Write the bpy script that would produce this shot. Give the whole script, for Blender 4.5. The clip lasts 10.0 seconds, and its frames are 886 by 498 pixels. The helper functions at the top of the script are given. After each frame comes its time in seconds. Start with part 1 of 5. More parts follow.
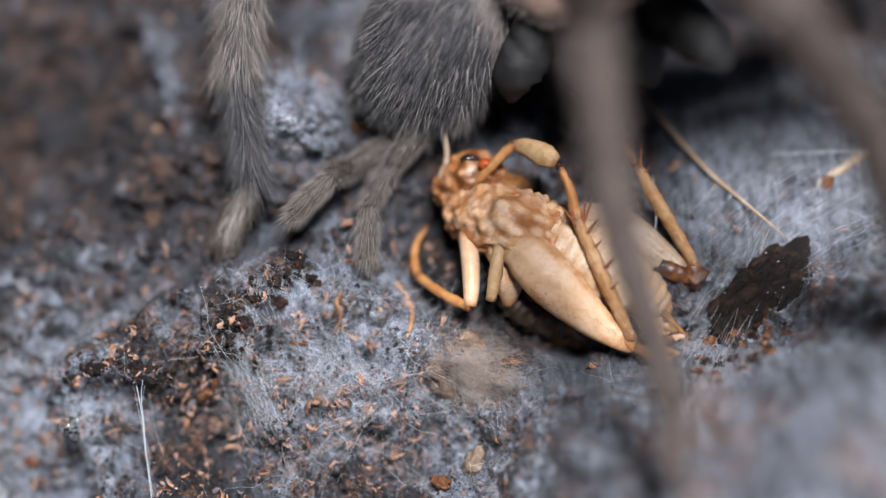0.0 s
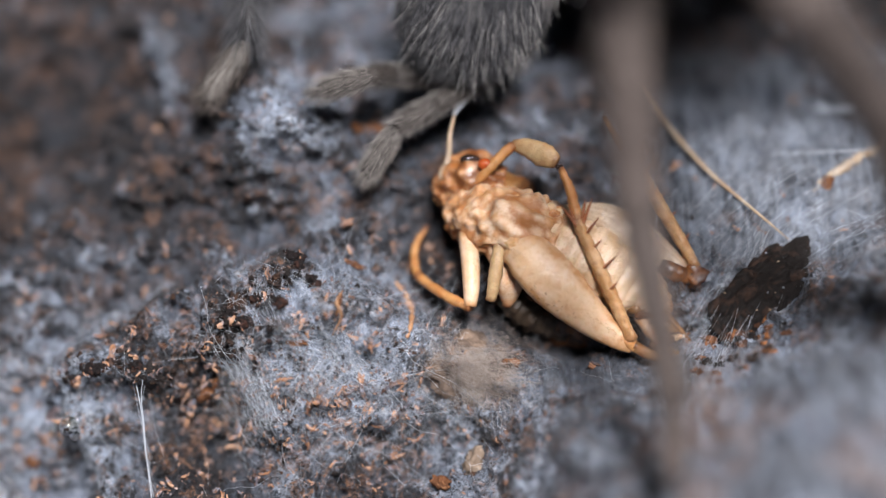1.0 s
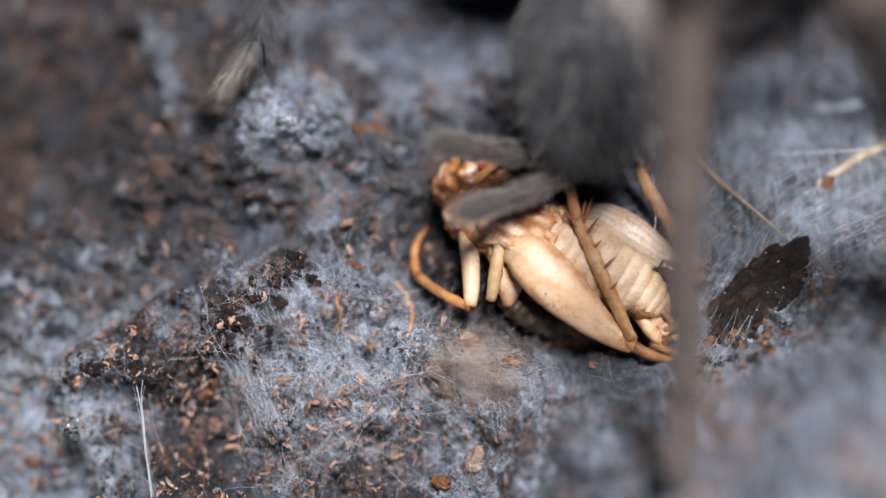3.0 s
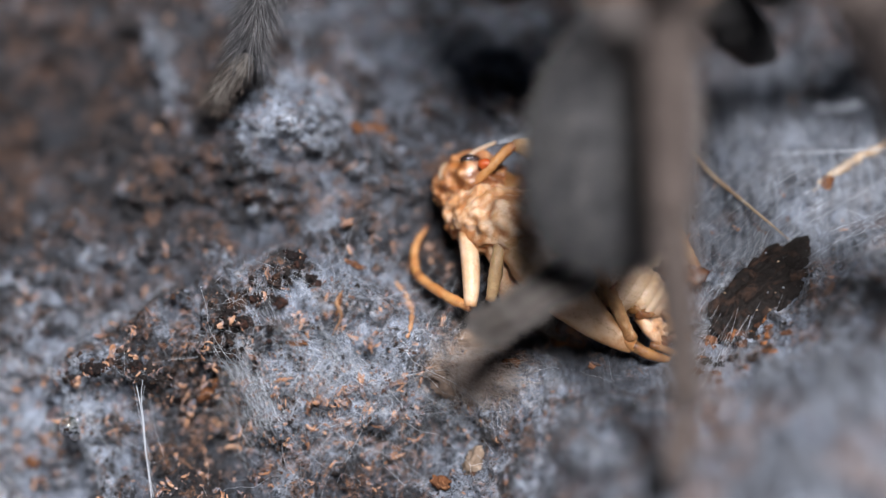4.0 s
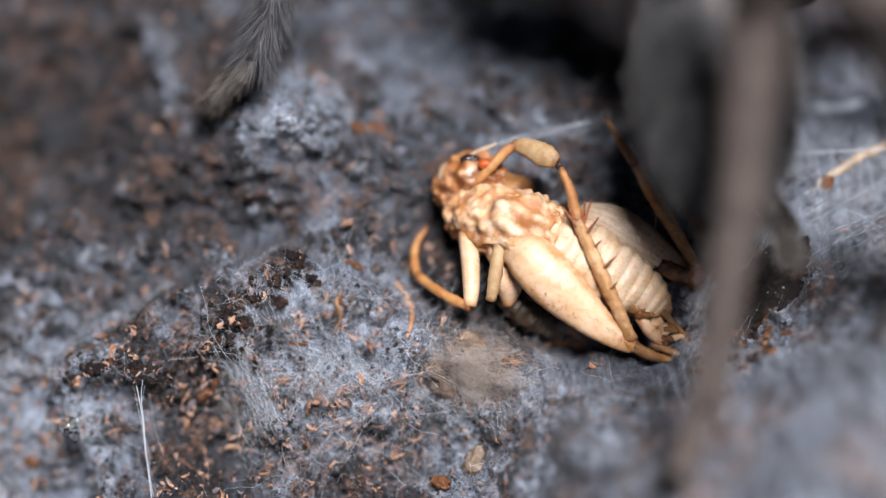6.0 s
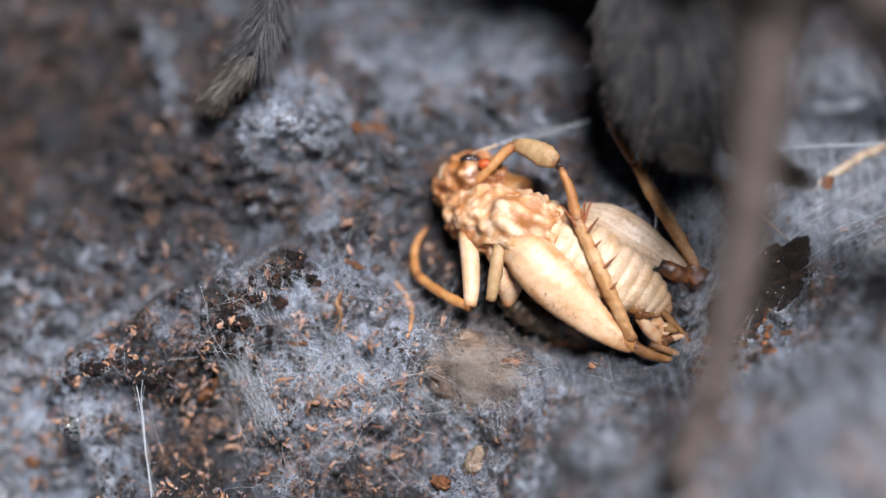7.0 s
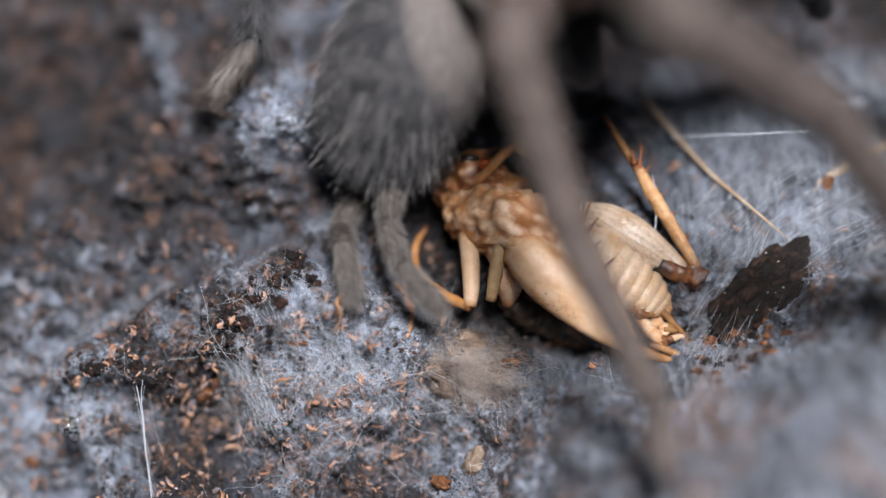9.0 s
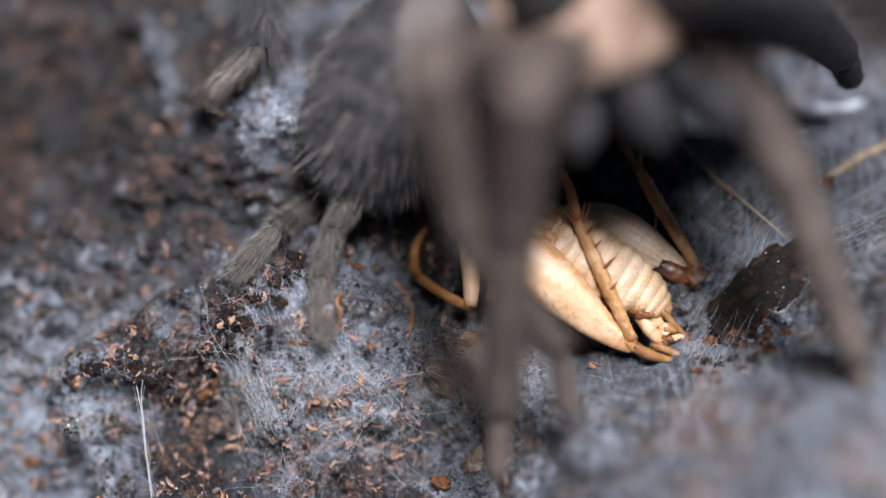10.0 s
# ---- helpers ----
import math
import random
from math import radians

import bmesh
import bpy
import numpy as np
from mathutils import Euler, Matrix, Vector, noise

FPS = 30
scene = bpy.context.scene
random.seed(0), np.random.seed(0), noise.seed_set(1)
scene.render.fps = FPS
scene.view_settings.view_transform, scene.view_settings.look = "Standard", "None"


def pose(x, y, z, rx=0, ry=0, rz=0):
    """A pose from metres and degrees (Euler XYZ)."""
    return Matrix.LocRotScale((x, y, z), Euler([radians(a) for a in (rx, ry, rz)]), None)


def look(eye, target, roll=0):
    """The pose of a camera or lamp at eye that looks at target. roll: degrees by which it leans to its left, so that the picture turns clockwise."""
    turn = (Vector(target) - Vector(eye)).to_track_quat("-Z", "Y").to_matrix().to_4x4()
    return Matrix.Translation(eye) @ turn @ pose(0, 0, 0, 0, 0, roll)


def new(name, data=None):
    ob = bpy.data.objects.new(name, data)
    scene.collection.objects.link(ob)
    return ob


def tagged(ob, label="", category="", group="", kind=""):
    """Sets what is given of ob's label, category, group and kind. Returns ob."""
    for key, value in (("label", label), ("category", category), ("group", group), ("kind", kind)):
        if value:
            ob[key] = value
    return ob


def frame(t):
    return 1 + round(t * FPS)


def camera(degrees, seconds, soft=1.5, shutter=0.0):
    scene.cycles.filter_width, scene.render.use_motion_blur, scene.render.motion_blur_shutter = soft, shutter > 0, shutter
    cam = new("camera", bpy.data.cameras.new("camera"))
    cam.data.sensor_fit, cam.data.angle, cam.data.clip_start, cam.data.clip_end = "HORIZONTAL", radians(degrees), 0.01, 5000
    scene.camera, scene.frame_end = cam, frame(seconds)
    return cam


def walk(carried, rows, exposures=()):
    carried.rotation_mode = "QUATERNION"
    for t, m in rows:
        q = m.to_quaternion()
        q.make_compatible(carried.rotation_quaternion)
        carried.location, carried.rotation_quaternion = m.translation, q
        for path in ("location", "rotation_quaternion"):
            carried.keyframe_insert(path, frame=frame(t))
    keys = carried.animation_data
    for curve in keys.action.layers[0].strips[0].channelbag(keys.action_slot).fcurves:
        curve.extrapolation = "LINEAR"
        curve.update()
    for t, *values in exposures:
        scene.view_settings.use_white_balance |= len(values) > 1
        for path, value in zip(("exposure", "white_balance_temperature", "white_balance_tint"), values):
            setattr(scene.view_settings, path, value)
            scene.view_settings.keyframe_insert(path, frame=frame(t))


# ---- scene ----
# A still macro view, steep down on a web-covered bank. Lengths in metres, the small ones written in millimetres * MM.
MM = 0.001
PITCH, REACH, FIELD = 55.0, 0.180, 20.0
AIM = Vector((0, 0, 0.012))
AHEAD = Vector((0, math.cos(radians(PITCH)), -math.sin(radians(PITCH))))
RIGHT = Vector((1, 0, 0))
UP = Vector((0, math.sin(radians(PITCH)), math.cos(radians(PITCH))))
EYE = AIM - AHEAD * REACH
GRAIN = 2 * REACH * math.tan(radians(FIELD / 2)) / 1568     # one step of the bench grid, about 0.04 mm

cam = camera(FIELD, 10.0, soft=1.3, shutter=0.5)
cam.data.dof.use_dof = True
cam.data.dof.focus_distance = REACH - 0.0016
cam.data.dof.aperture_fstop = 6.4
walk(cam, [(0, look(EYE, AIM)), (10, look(EYE, AIM))], [(0, 0.0), (10, 0.0)])


def at(a, b, w=0.0):
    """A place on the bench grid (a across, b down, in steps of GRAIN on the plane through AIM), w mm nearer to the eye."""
    p = AIM + RIGHT * ((a - 784) * GRAIN) + UP * ((441 - b) * GRAIN)
    return EYE + (p - EYE) * ((REACH - w * MM) / REACH)


# ---- light: daylight from a wide window above, blue sky fill ----
world = bpy.data.worlds.new("world")
scene.world = world
world.use_nodes = True
wn = world.node_tree.nodes
sky = wn.new("ShaderNodeTexSky")
sky.sky_type, sky.sun_disc = "NISHITA", False
sky.sun_elevation, sky.sun_rotation = radians(72), radians(150)
wn["Background"].inputs["Strength"].default_value = 0.006
world.node_tree.links.new(sky.outputs[0], wn["Background"].inputs["Color"])
sun = new("sun", bpy.data.lights.new("sun", "SUN"))
sun.data.energy, sun.data.angle, sun.data.color = 8.0, radians(16), (0.985, 0.965, 0.99)
sun.matrix_world = look(-AHEAD * 1.0 + UP * 0.43 + RIGHT * 0.14, Vector((0, 0, 0)))


# ---- materials ----
class Mat:
    """A small node-graph writer."""
    def __init__(self, name):
        self.m = bpy.data.materials.new(name)
        self.m.use_nodes = True
        self.t = self.m.node_tree
        self.b = self.t.nodes["Principled BSDF"]
        self.co = self.t.nodes.new("ShaderNodeTexCoord").outputs["Object"]

    def put(self, socket, v):
        if hasattr(v, "node"):
            self.t.links.new(v, socket)
        else:
            socket.default_value = v

    def noise(self, scale, detail=6, rough=0.6, dist=0.0, stretch=None, co=None):
        v = co if co is not None else self.co
        if stretch:
            mp = self.t.nodes.new("ShaderNodeMapping")
            mp.inputs["Scale"].default_value = stretch[:3]
            if len(stretch) > 3:
                mp.inputs["Rotation"].default_value = stretch[3]
            self.t.links.new(v, mp.inputs["Vector"])
            v = mp.outputs[0]
        n = self.t.nodes.new("ShaderNodeTexNoise")
        self.t.links.new(v, n.inputs["Vector"])
        n.inputs["Scale"].default_value, n.inputs["Detail"].default_value = scale, detail
        n.inputs["Roughness"].default_value, n.inputs["Distortion"].default_value = rough, dist
        return n.outputs["Fac"]

    def voronoi(self, scale, feature="F1", out="Distance"):
        n = self.t.nodes.new("ShaderNodeTexVoronoi")
        n.feature = feature
        self.t.links.new(self.co, n.inputs["Vector"])
        n.inputs["Scale"].default_value = scale
        return n.outputs[out]

    def ramp(self, fac, *stops):
        n = self.t.nodes.new("ShaderNodeValToRGB")
        e = n.color_ramp.elements
        while len(e) < len(stops):
            e.new(0.5)
        for k, (p, c) in zip(e, stops):
            k.position = p
            k.color = (c, c, c, 1) if isinstance(c, (int, float)) else (*c, 1)
        self.t.links.new(fac, n.inputs[0])
        return n.outputs[0]

    def mix(self, fac, a, b, mode="MIX"):
        n = self.t.nodes.new("ShaderNodeMix")
        n.data_type, n.blend_type = "RGBA", mode
        for s, v in ((n.inputs[0], fac), (n.inputs[6], a), (n.inputs[7], b)):
            if isinstance(v, tuple) and len(v) == 3:
                v = (*v, 1)
            self.put(s, v)
        return n.outputs[2]

    def calc(self, op, a, b=0.5):
        n = self.t.nodes.new("ShaderNodeMath")
        n.operation = op
        self.put(n.inputs[0], a)
        self.put(n.inputs[1], b)
        return n.outputs[0]

    def island(self):
        return self.t.nodes.new("ShaderNodeNewGeometry").outputs["Random Per Island"]

    def done(self, color, rough=0.6, bump=None, depth=0.0002, strength=0.6, spec=0.5, sss=0.0, sss_r=(1, .5, .25), sss_scale=0.001, coat=0.0, **more):
        c = (*color, 1) if isinstance(color, tuple) and len(color) == 3 else color
        self.put(self.b.inputs["Base Color"], c)
        self.put(self.b.inputs["Roughness"], rough)
        self.put(self.b.inputs["Specular IOR Level"], spec)
        if sss:
            self.b.inputs["Subsurface Weight"].default_value = sss
            self.b.inputs["Subsurface Radius"].default_value = sss_r
            self.b.inputs["Subsurface Scale"].default_value = sss_scale
        if coat:
            self.b.inputs["Coat Weight"].default_value = coat
            self.b.inputs["Coat Roughness"].default_value = 0.15
        for k, v in more.items():
            self.put(self.b.inputs[k.replace("_", " ").title().replace("Ior", "IOR")], v)
        if bump is not None:
            n = self.t.nodes.new("ShaderNodeBump")
            n.inputs["Strength"].default_value, n.inputs["Distance"].default_value = strength, depth
            self.put(n.inputs["Height"], bump)
            self.t.links.new(n.outputs[0], self.b.inputs["Normal"])
        return self.m


def make_ground():
    k = Mat("webbed_soil")

    def carried(name):
        n = k.t.nodes.new("ShaderNodeAttribute")
        n.attribute_name = name
        return n.outputs["Fac"]
    cover, drawn = carried("silk_cover"), carried("drawn")
    loose = k.calc("SUBTRACT", 1.0, drawn)
    patch = k.noise(240, 7, 0.60, 0.7)
    mid = k.noise(620, 7, 0.68, 0.8)
    fine = k.noise(2600, 6, 0.72)
    broad = k.noise(75, 4, 0.6, 1.0)

    def strands(scale, band, dist, stretch=None):
        return k.ramp(k.noise(scale, 3, 0.55, dist, stretch), (0.5 - band, 0.0), (0.5, 1.0), (0.5 + band, 0.0))
    web = k.calc("MAXIMUM", k.calc("MAXIMUM", strands(330, 0.018, 1.6), strands(700, 0.025, 1.0)), strands(1500, 0.04, 0.6))
    # bare soil: black to rust brown, fibrous
    soil = k.mix(k.ramp(fine, (0.38, 0.0), (0.68, 1.0)), (0.003, 0.003, 0.005), (0.036, 0.029, 0.029))
    brown = k.ramp(k.noise(330, 8, 0.72, 0.5), (0.53, 0.0), (0.62, 1.0))
    soil = k.mix(k.calc("MULTIPLY", brown, k.ramp(fine, (0.38, 0.05), (0.62, 0.75))), soil, (0.22, 0.098, 0.048))
    # matted silk: from thin navy film to thick white wool
    silk = k.mix(k.ramp(mid, (0.42, 0.0), (0.60, 1.0)), (0.009, 0.015, 0.029), (0.36, 0.41, 0.50))
    wool = k.calc("MULTIPLY", k.ramp(k.noise(420, 8, 0.70, 1.2), (0.53, 0.0), (0.66, 1.0)), k.ramp(fine, (0.38, 0.25), (0.62, 1.0)))
    silk = k.mix(wool, silk, (0.84, 0.86, 0.92))
    level = k.calc("ADD", patch, k.calc("MULTIPLY", k.calc("SUBTRACT", cover, 0.5), 0.5))
    level = k.calc("ADD", level, k.calc("MULTIPLY", k.calc("SUBTRACT", fine, 0.5), 0.3))
    level = k.calc("ADD", level, k.calc("MULTIPLY", k.calc("SUBTRACT", mid, 0.5), 0.45))
    level = k.calc("ADD", level, k.calc("MULTIPLY", k.calc("SUBTRACT", broad, 0.5), 0.6))
    sheet = k.ramp(level, (0.45, 0.0), (0.57, 1.0))
    color = k.mix(sheet, soil, silk)
    stain = k.calc("MULTIPLY", k.ramp(k.noise(480, 7, 0.7, 0.9), (0.515, 0.0), (0.60, 1.0)), k.ramp(fine, (0.4, 0.15), (0.58, 0.85)))
    color = k.mix(stain, color, (0.33, 0.165, 0.09))
    # dark blotches painted for the shade in small crevices, coarse then fine
    crevice_shade = k.ramp(k.noise(900, 6, 0.7, 1.0), (0.41, 0.95), (0.49, 0.0))
    color = k.mix(crevice_shade, color, (0.006, 0.008, 0.014))
    pit = k.ramp(k.noise(2100, 5, 0.65, 1.4), (0.38, 0.85), (0.46, 0.0))
    color = k.mix(pit, color, (0.008, 0.009, 0.014))
    color = k.mix(k.calc("MULTIPLY", web, k.ramp(level, (0.36, 0.06), (0.62, 0.75))), color, (0.52, 0.58, 0.69))
    # the taut sheet: slate film over dark soil, with long fine lines, thick and thin places, and rust showing through
    film = k.mix(k.ramp(k.noise(130, 6, 0.62, 0.8), (0.36, 0.0), (0.66, 1.0)), (0.012, 0.017, 0.027), (0.130, 0.139, 0.160))
    film = k.mix(k.calc("MULTIPLY", k.ramp(k.noise(95, 5, 0.6, 0.6, (1, 1, 1.3)), (0.51, 0.0), (0.62, 1.0)), 0.7), film, (0.17, 0.105, 0.080))
    film = k.mix(k.ramp(k.noise(420, 6, 0.7, 0.6), (0.40, 0.65), (0.50, 0.0)), film, (0.018, 0.024, 0.036))
    lines = k.calc("MAXIMUM", strands(620, 0.05, 0.3, (1.0, 0.12, 0.12, (0.0, 0.0, 1.0))), strands(700, 0.05, 0.3, (1.0, 0.14, 0.14, (0.0, 0.0, 1.35))))
    film = k.mix(k.calc("MULTIPLY", lines, 0.30), film, (0.36, 0.41, 0.49))
    ragged = k.ramp(k.calc("ADD", drawn, k.calc("MULTIPLY", k.calc("SUBTRACT", patch, 0.5), 0.7)), (0.30, 0.0), (0.72, 0.92))
    color = k.mix(ragged, color, film)
    h = k.calc("ADD", k.calc("MULTIPLY", mid, 0.9), k.calc("MULTIPLY", web, 0.10))
    h = k.calc("ADD", h, k.calc("MULTIPLY", fine, 0.35))
    h = k.calc("ADD", h, k.calc("MULTIPLY", patch, 1.2))
    h = k.calc("MULTIPLY", h, k.calc("ADD", 0.25, k.calc("MULTIPLY", loose, 0.75)))
    return k.done(color, k.ramp(mid, (0.3, 0.38), (0.7, 0.75)), h, 0.0011, 1.0)


def make_veil_silk():
    k = Mat("silk_sheet")
    at_node = k.t.nodes.new("ShaderNodeAttribute")
    at_node.attribute_name = "silk_cover"

    def lines(scale, band, dist, stretch):
        return k.ramp(k.noise(scale, 4, 0.6, dist, stretch), (0.5 - band, 0.0), (0.5, 1.0), (0.5 + band, 0.0))
    a = lines(900, 0.05, 0.5, (1.0, 0.22, 0.22, (0.0, 0.0, 0.75)))
    b = lines(900, 0.05, 0.5, (1.0, 0.22, 0.22, (0.0, 0.0, -0.45)))
    c = lines(1600, 0.07, 0.9, (1.0, 0.35, 0.35, (0.3, 0.2, 0.2)))
    web = k.calc("MAXIMUM", k.calc("MAXIMUM", a, b), c)
    haze = k.ramp(k.noise(190, 6, 0.62, 0.8), (0.50, 0.0), (0.74, 0.34))
    alpha = k.calc("MULTIPLY", k.calc("ADD", k.calc("MULTIPLY", web, 0.42), haze), k.ramp(at_node.outputs["Fac"], (0.15, 0.08), (0.75, 1.0)))
    tint = k.mix(haze, (0.36, 0.42, 0.54), (0.60, 0.66, 0.76))
    return k.done(tint, 0.5, web, 0.0001, 0.5, Alpha=alpha)


def make_chip():
    k = Mat("fibre_chip")
    c = k.ramp(k.island(), (0.0, (0.03, 0.014, 0.009)), (0.28, (0.10, 0.042, 0.022)), (0.52, (0.36, 0.17, 0.085)), (1.0, (0.58, 0.34, 0.21)))
    g = k.noise(3000, 4, 0.7)
    veil = k.ramp(k.noise(1500, 5, 0.7, 1.2), (0.48, 0.0), (0.62, 0.75))
    c = k.mix(k.ramp(g, (0.3, 0.0), (0.7, 0.5)), c, (0.06, 0.03, 0.02))
    return k.done(k.mix(veil, c, (0.16, 0.19, 0.25)), 0.6, g, 0.0001)


def make_silk():
    k = Mat("silk")
    c = k.ramp(k.island(), (0.0, (0.42, 0.47, 0.55)), (1.0, (0.82, 0.86, 0.92)))
    return k.done(c, 0.35, spec=0.6, Transmission_Weight=0.25, Alpha=k.ramp(k.island(), (0, 0.2), (0.7, 0.6), (1, 1.0)))


def make_dark(name="dark_bark", tone=(0.007, 0.0055, 0.0055), lift=(0.038, 0.019, 0.013), scale=700):
    k = Mat(name)
    n = k.noise(scale, 7, 0.65, 0.5)
    return k.done(k.mix(k.ramp(n, (0.5, 0.0), (0.62, 1.0)), tone, lift), k.ramp(n, (0.3, 0.5), (0.7, 0.85)), n, 0.0007, 1.0, spec=0.3)


def make_chitin(name, pale, tan, dark, scale=420, gloss=0.34, sss=0.25, spots=0.0):
    k = Mat(name)
    big = k.noise(scale, 4, 0.55, 0.3)
    fine = k.noise(scale * 9, 4, 0.6)
    c = k.mix(k.ramp(big, (0.40, 0.0), (0.60, 1.0)), pale, tan)
    c = k.mix(k.ramp(fine, (0.52, 0.0), (0.75, 0.5)), c, dark)
    if spots:
        c = k.mix(k.calc("MULTIPLY", k.ramp(k.noise(scale * 3, 3, 0.5), (0.60, 0.0), (0.66, 1.0)), spots), c, dark)
    tint = k.t.nodes.new("ShaderNodeAttribute")
    tint.attribute_name = "tint"
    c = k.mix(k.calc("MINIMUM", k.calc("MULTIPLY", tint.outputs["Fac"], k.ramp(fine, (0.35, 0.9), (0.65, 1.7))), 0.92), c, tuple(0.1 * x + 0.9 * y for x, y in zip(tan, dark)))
    return k.done(c, gloss, k.calc("ADD", big, k.calc("MULTIPLY", fine, 0.5)), 0.00025, 0.6, sss=sss, sss_r=(1.0, 0.55, 0.28), sss_scale=0.0003, coat=0.25 if gloss < 0.3 else 0.0)


def make_fur(name, root, tip, rough=0.55, front=None, share=0.58):
    """Hair by hair from root to tip colour; share: how many of them stay dark."""
    k = Mat(name)
    middle = tuple(a + (b - a) * 0.40 for a, b in zip(root, tip))
    c = k.ramp(k.island(), (0.0, root), (share, middle), (1.0, tip))
    if front:
        c = k.mix(front_share(k), c, front)
    return k.done(c, rough, spec=0.35)


def front_share(k):
    """The front third of the abdomen is paler: 0 behind, 1 in front, uneven between."""
    sep = k.t.nodes.new("ShaderNodeSeparateXYZ")
    k.t.links.new(k.co, sep.inputs[0])
    y = k.calc("ADD", k.calc("MULTIPLY", sep.outputs[1], 60.0), k.calc("MULTIPLY", k.noise(300, 3), 0.25))
    y = k.calc("ADD", y, k.calc("MULTIPLY", sep.outputs[0], 70.0))
    return k.ramp(y, (0.90, 0.0), (1.08, 0.9))


def make_hide(name, a, b, front=None, scale=500):
    k = Mat(name)
    n = k.noise(scale, 5, 0.6)
    g = k.noise(4000, 4, 0.7, 0, (1, 0.2, 1))
    c = k.mix(k.ramp(n, (0.35, 0.0), (0.65, 1.0)), a, b)
    if front:
        c = k.mix(front_share(k), c, front)
    return k.done(c, 0.7, g, 0.00015, 0.8)


M = {
    "ground": make_ground(), "chip": make_chip(), "silk": make_silk(), "bark": make_dark(tone=(0.010, 0.007, 0.006), lift=(0.046, 0.025, 0.017), scale=900),
    "crumb": make_dark("soil_crumb", (0.016, 0.012, 0.011), (0.07, 0.034, 0.02)),
    "pale": make_chitin("pale_chitin", (0.70, 0.51, 0.355), (0.56, 0.30, 0.145), (0.34, 0.125, 0.036), 800, 0.30, 0.2),
    "belly": make_chitin("belly_chitin", (0.68, 0.51, 0.365), (0.58, 0.395, 0.24), (0.30, 0.135, 0.045), 500, 0.32, 0.25),
    "femur": make_chitin("femur_chitin", (0.69, 0.50, 0.355), (0.61, 0.405, 0.25), (0.42, 0.20, 0.07), 300, 0.42, 0.25, 0.10),
    "amber": make_chitin("amber_chitin", (0.34, 0.18, 0.07), (0.22, 0.095, 0.03), (0.08, 0.03, 0.011), 900, 0.26),
    "head": make_chitin("head_chitin", (0.54, 0.29, 0.14), (0.35, 0.13, 0.035), (0.14, 0.04, 0.01), 1100, 0.28),
    "knee": make_chitin("dark_knee", (0.20, 0.075, 0.022), (0.06, 0.024, 0.013), (0.015, 0.008, 0.007), 900, 0.2),
    "wing": make_chitin("pale_thigh", (0.54, 0.43, 0.33), (0.44, 0.32, 0.22), (0.16, 0.07, 0.028), 380, 0.3),
    # dark brown flank, deepened further to paint the shade under the thigh
    "flank": make_chitin("shade_dark_flank", (0.06, 0.04, 0.026), (0.03, 0.018, 0.011), (0.012, 0.012, 0.008), 700, 0.35, 0.0),
    "eye": make_chitin("compound_eye", (0.02, 0.012, 0.01), (0.03, 0.015, 0.01), (0.01, 0.01, 0.01), 900, 0.12, 0.0),
    "red": make_chitin("red_mouthpart", (0.50, 0.10, 0.02), (0.36, 0.06, 0.012), (0.2, 0.03, 0.01), 900, 0.25),
    "hide": make_hide("spider_hide", (0.035, 0.034, 0.036), (0.07, 0.066, 0.066)),
    "back": make_hide("abdomen_hide", (0.012, 0.0125, 0.015), (0.032, 0.032, 0.036), (0.13, 0.112, 0.106)),
    "tan": make_hide("carapace_hide", (0.10, 0.052, 0.034), (0.52, 0.36, 0.28), scale=190),
    "leg": make_hide("leg_hide", (0.07, 0.053, 0.047), (0.125, 0.097, 0.086)),
    # spider hide with the shade of the body put into the colour
    "coxa": make_hide("painted_shade_hide", (0.006, 0.006, 0.007), (0.016, 0.015, 0.016)),
    "pad": make_hide("foot_pad", (0.13, 0.12, 0.11), (0.22, 0.20, 0.18)),
    "fur": make_fur("grey_fur", (0.014, 0.0145, 0.0175), (0.25, 0.247, 0.26), 0.45, (0.27, 0.235, 0.225)),
    # leg fur darkened the same way, for the shaded far leg
    "darkfur": make_fur("shade_black_fur", (0.006, 0.006, 0.007), (0.07, 0.065, 0.062)),
    "legfur": make_fur("leg_fur", (0.045, 0.037, 0.033), (0.18, 0.15, 0.132)),
    "bristle": make_fur("bristle", (0.14, 0.135, 0.13), (0.58, 0.55, 0.53)),
    "fringe": make_fur("spinneret_fringe", (0.05, 0.044, 0.041), (0.42, 0.385, 0.36)),
    "blade": make_fur("spinneret_tip_fur", (0.06, 0.053, 0.048), (0.46, 0.42, 0.39)),
    "shin": make_chitin("shin_chitin", (0.58, 0.36, 0.185), (0.46, 0.245, 0.10), (0.20, 0.08, 0.027), 900, 0.3),
    "orange_shin": make_chitin("orange_shin", (0.48, 0.235, 0.085), (0.37, 0.155, 0.048), (0.16, 0.055, 0.017), 900, 0.32),
    "spike": make_chitin("red_spine", (0.30, 0.10, 0.04), (0.22, 0.07, 0.025), (0.1, 0.03, 0.012), 900, 0.3, 0.0),
    "olive": make_chitin("tan_thigh", (0.46, 0.32, 0.17), (0.38, 0.235, 0.115), (0.16, 0.07, 0.025), 700, 0.4, 0.2),
    "palefur": make_fur("pale_fur", (0.10, 0.09, 0.085), (0.46, 0.42, 0.39)),
    "spin": make_hide("spinneret_hide", (0.022, 0.018, 0.016), (0.055, 0.044, 0.038)),
    "veil": make_veil_silk(), "bead": None,
}
k = Mat("water_bead")
M["bead"] = k.done((1.0, 1.0, 1.0), 0.02, Transmission_Weight=1.0, Ior=1.33)


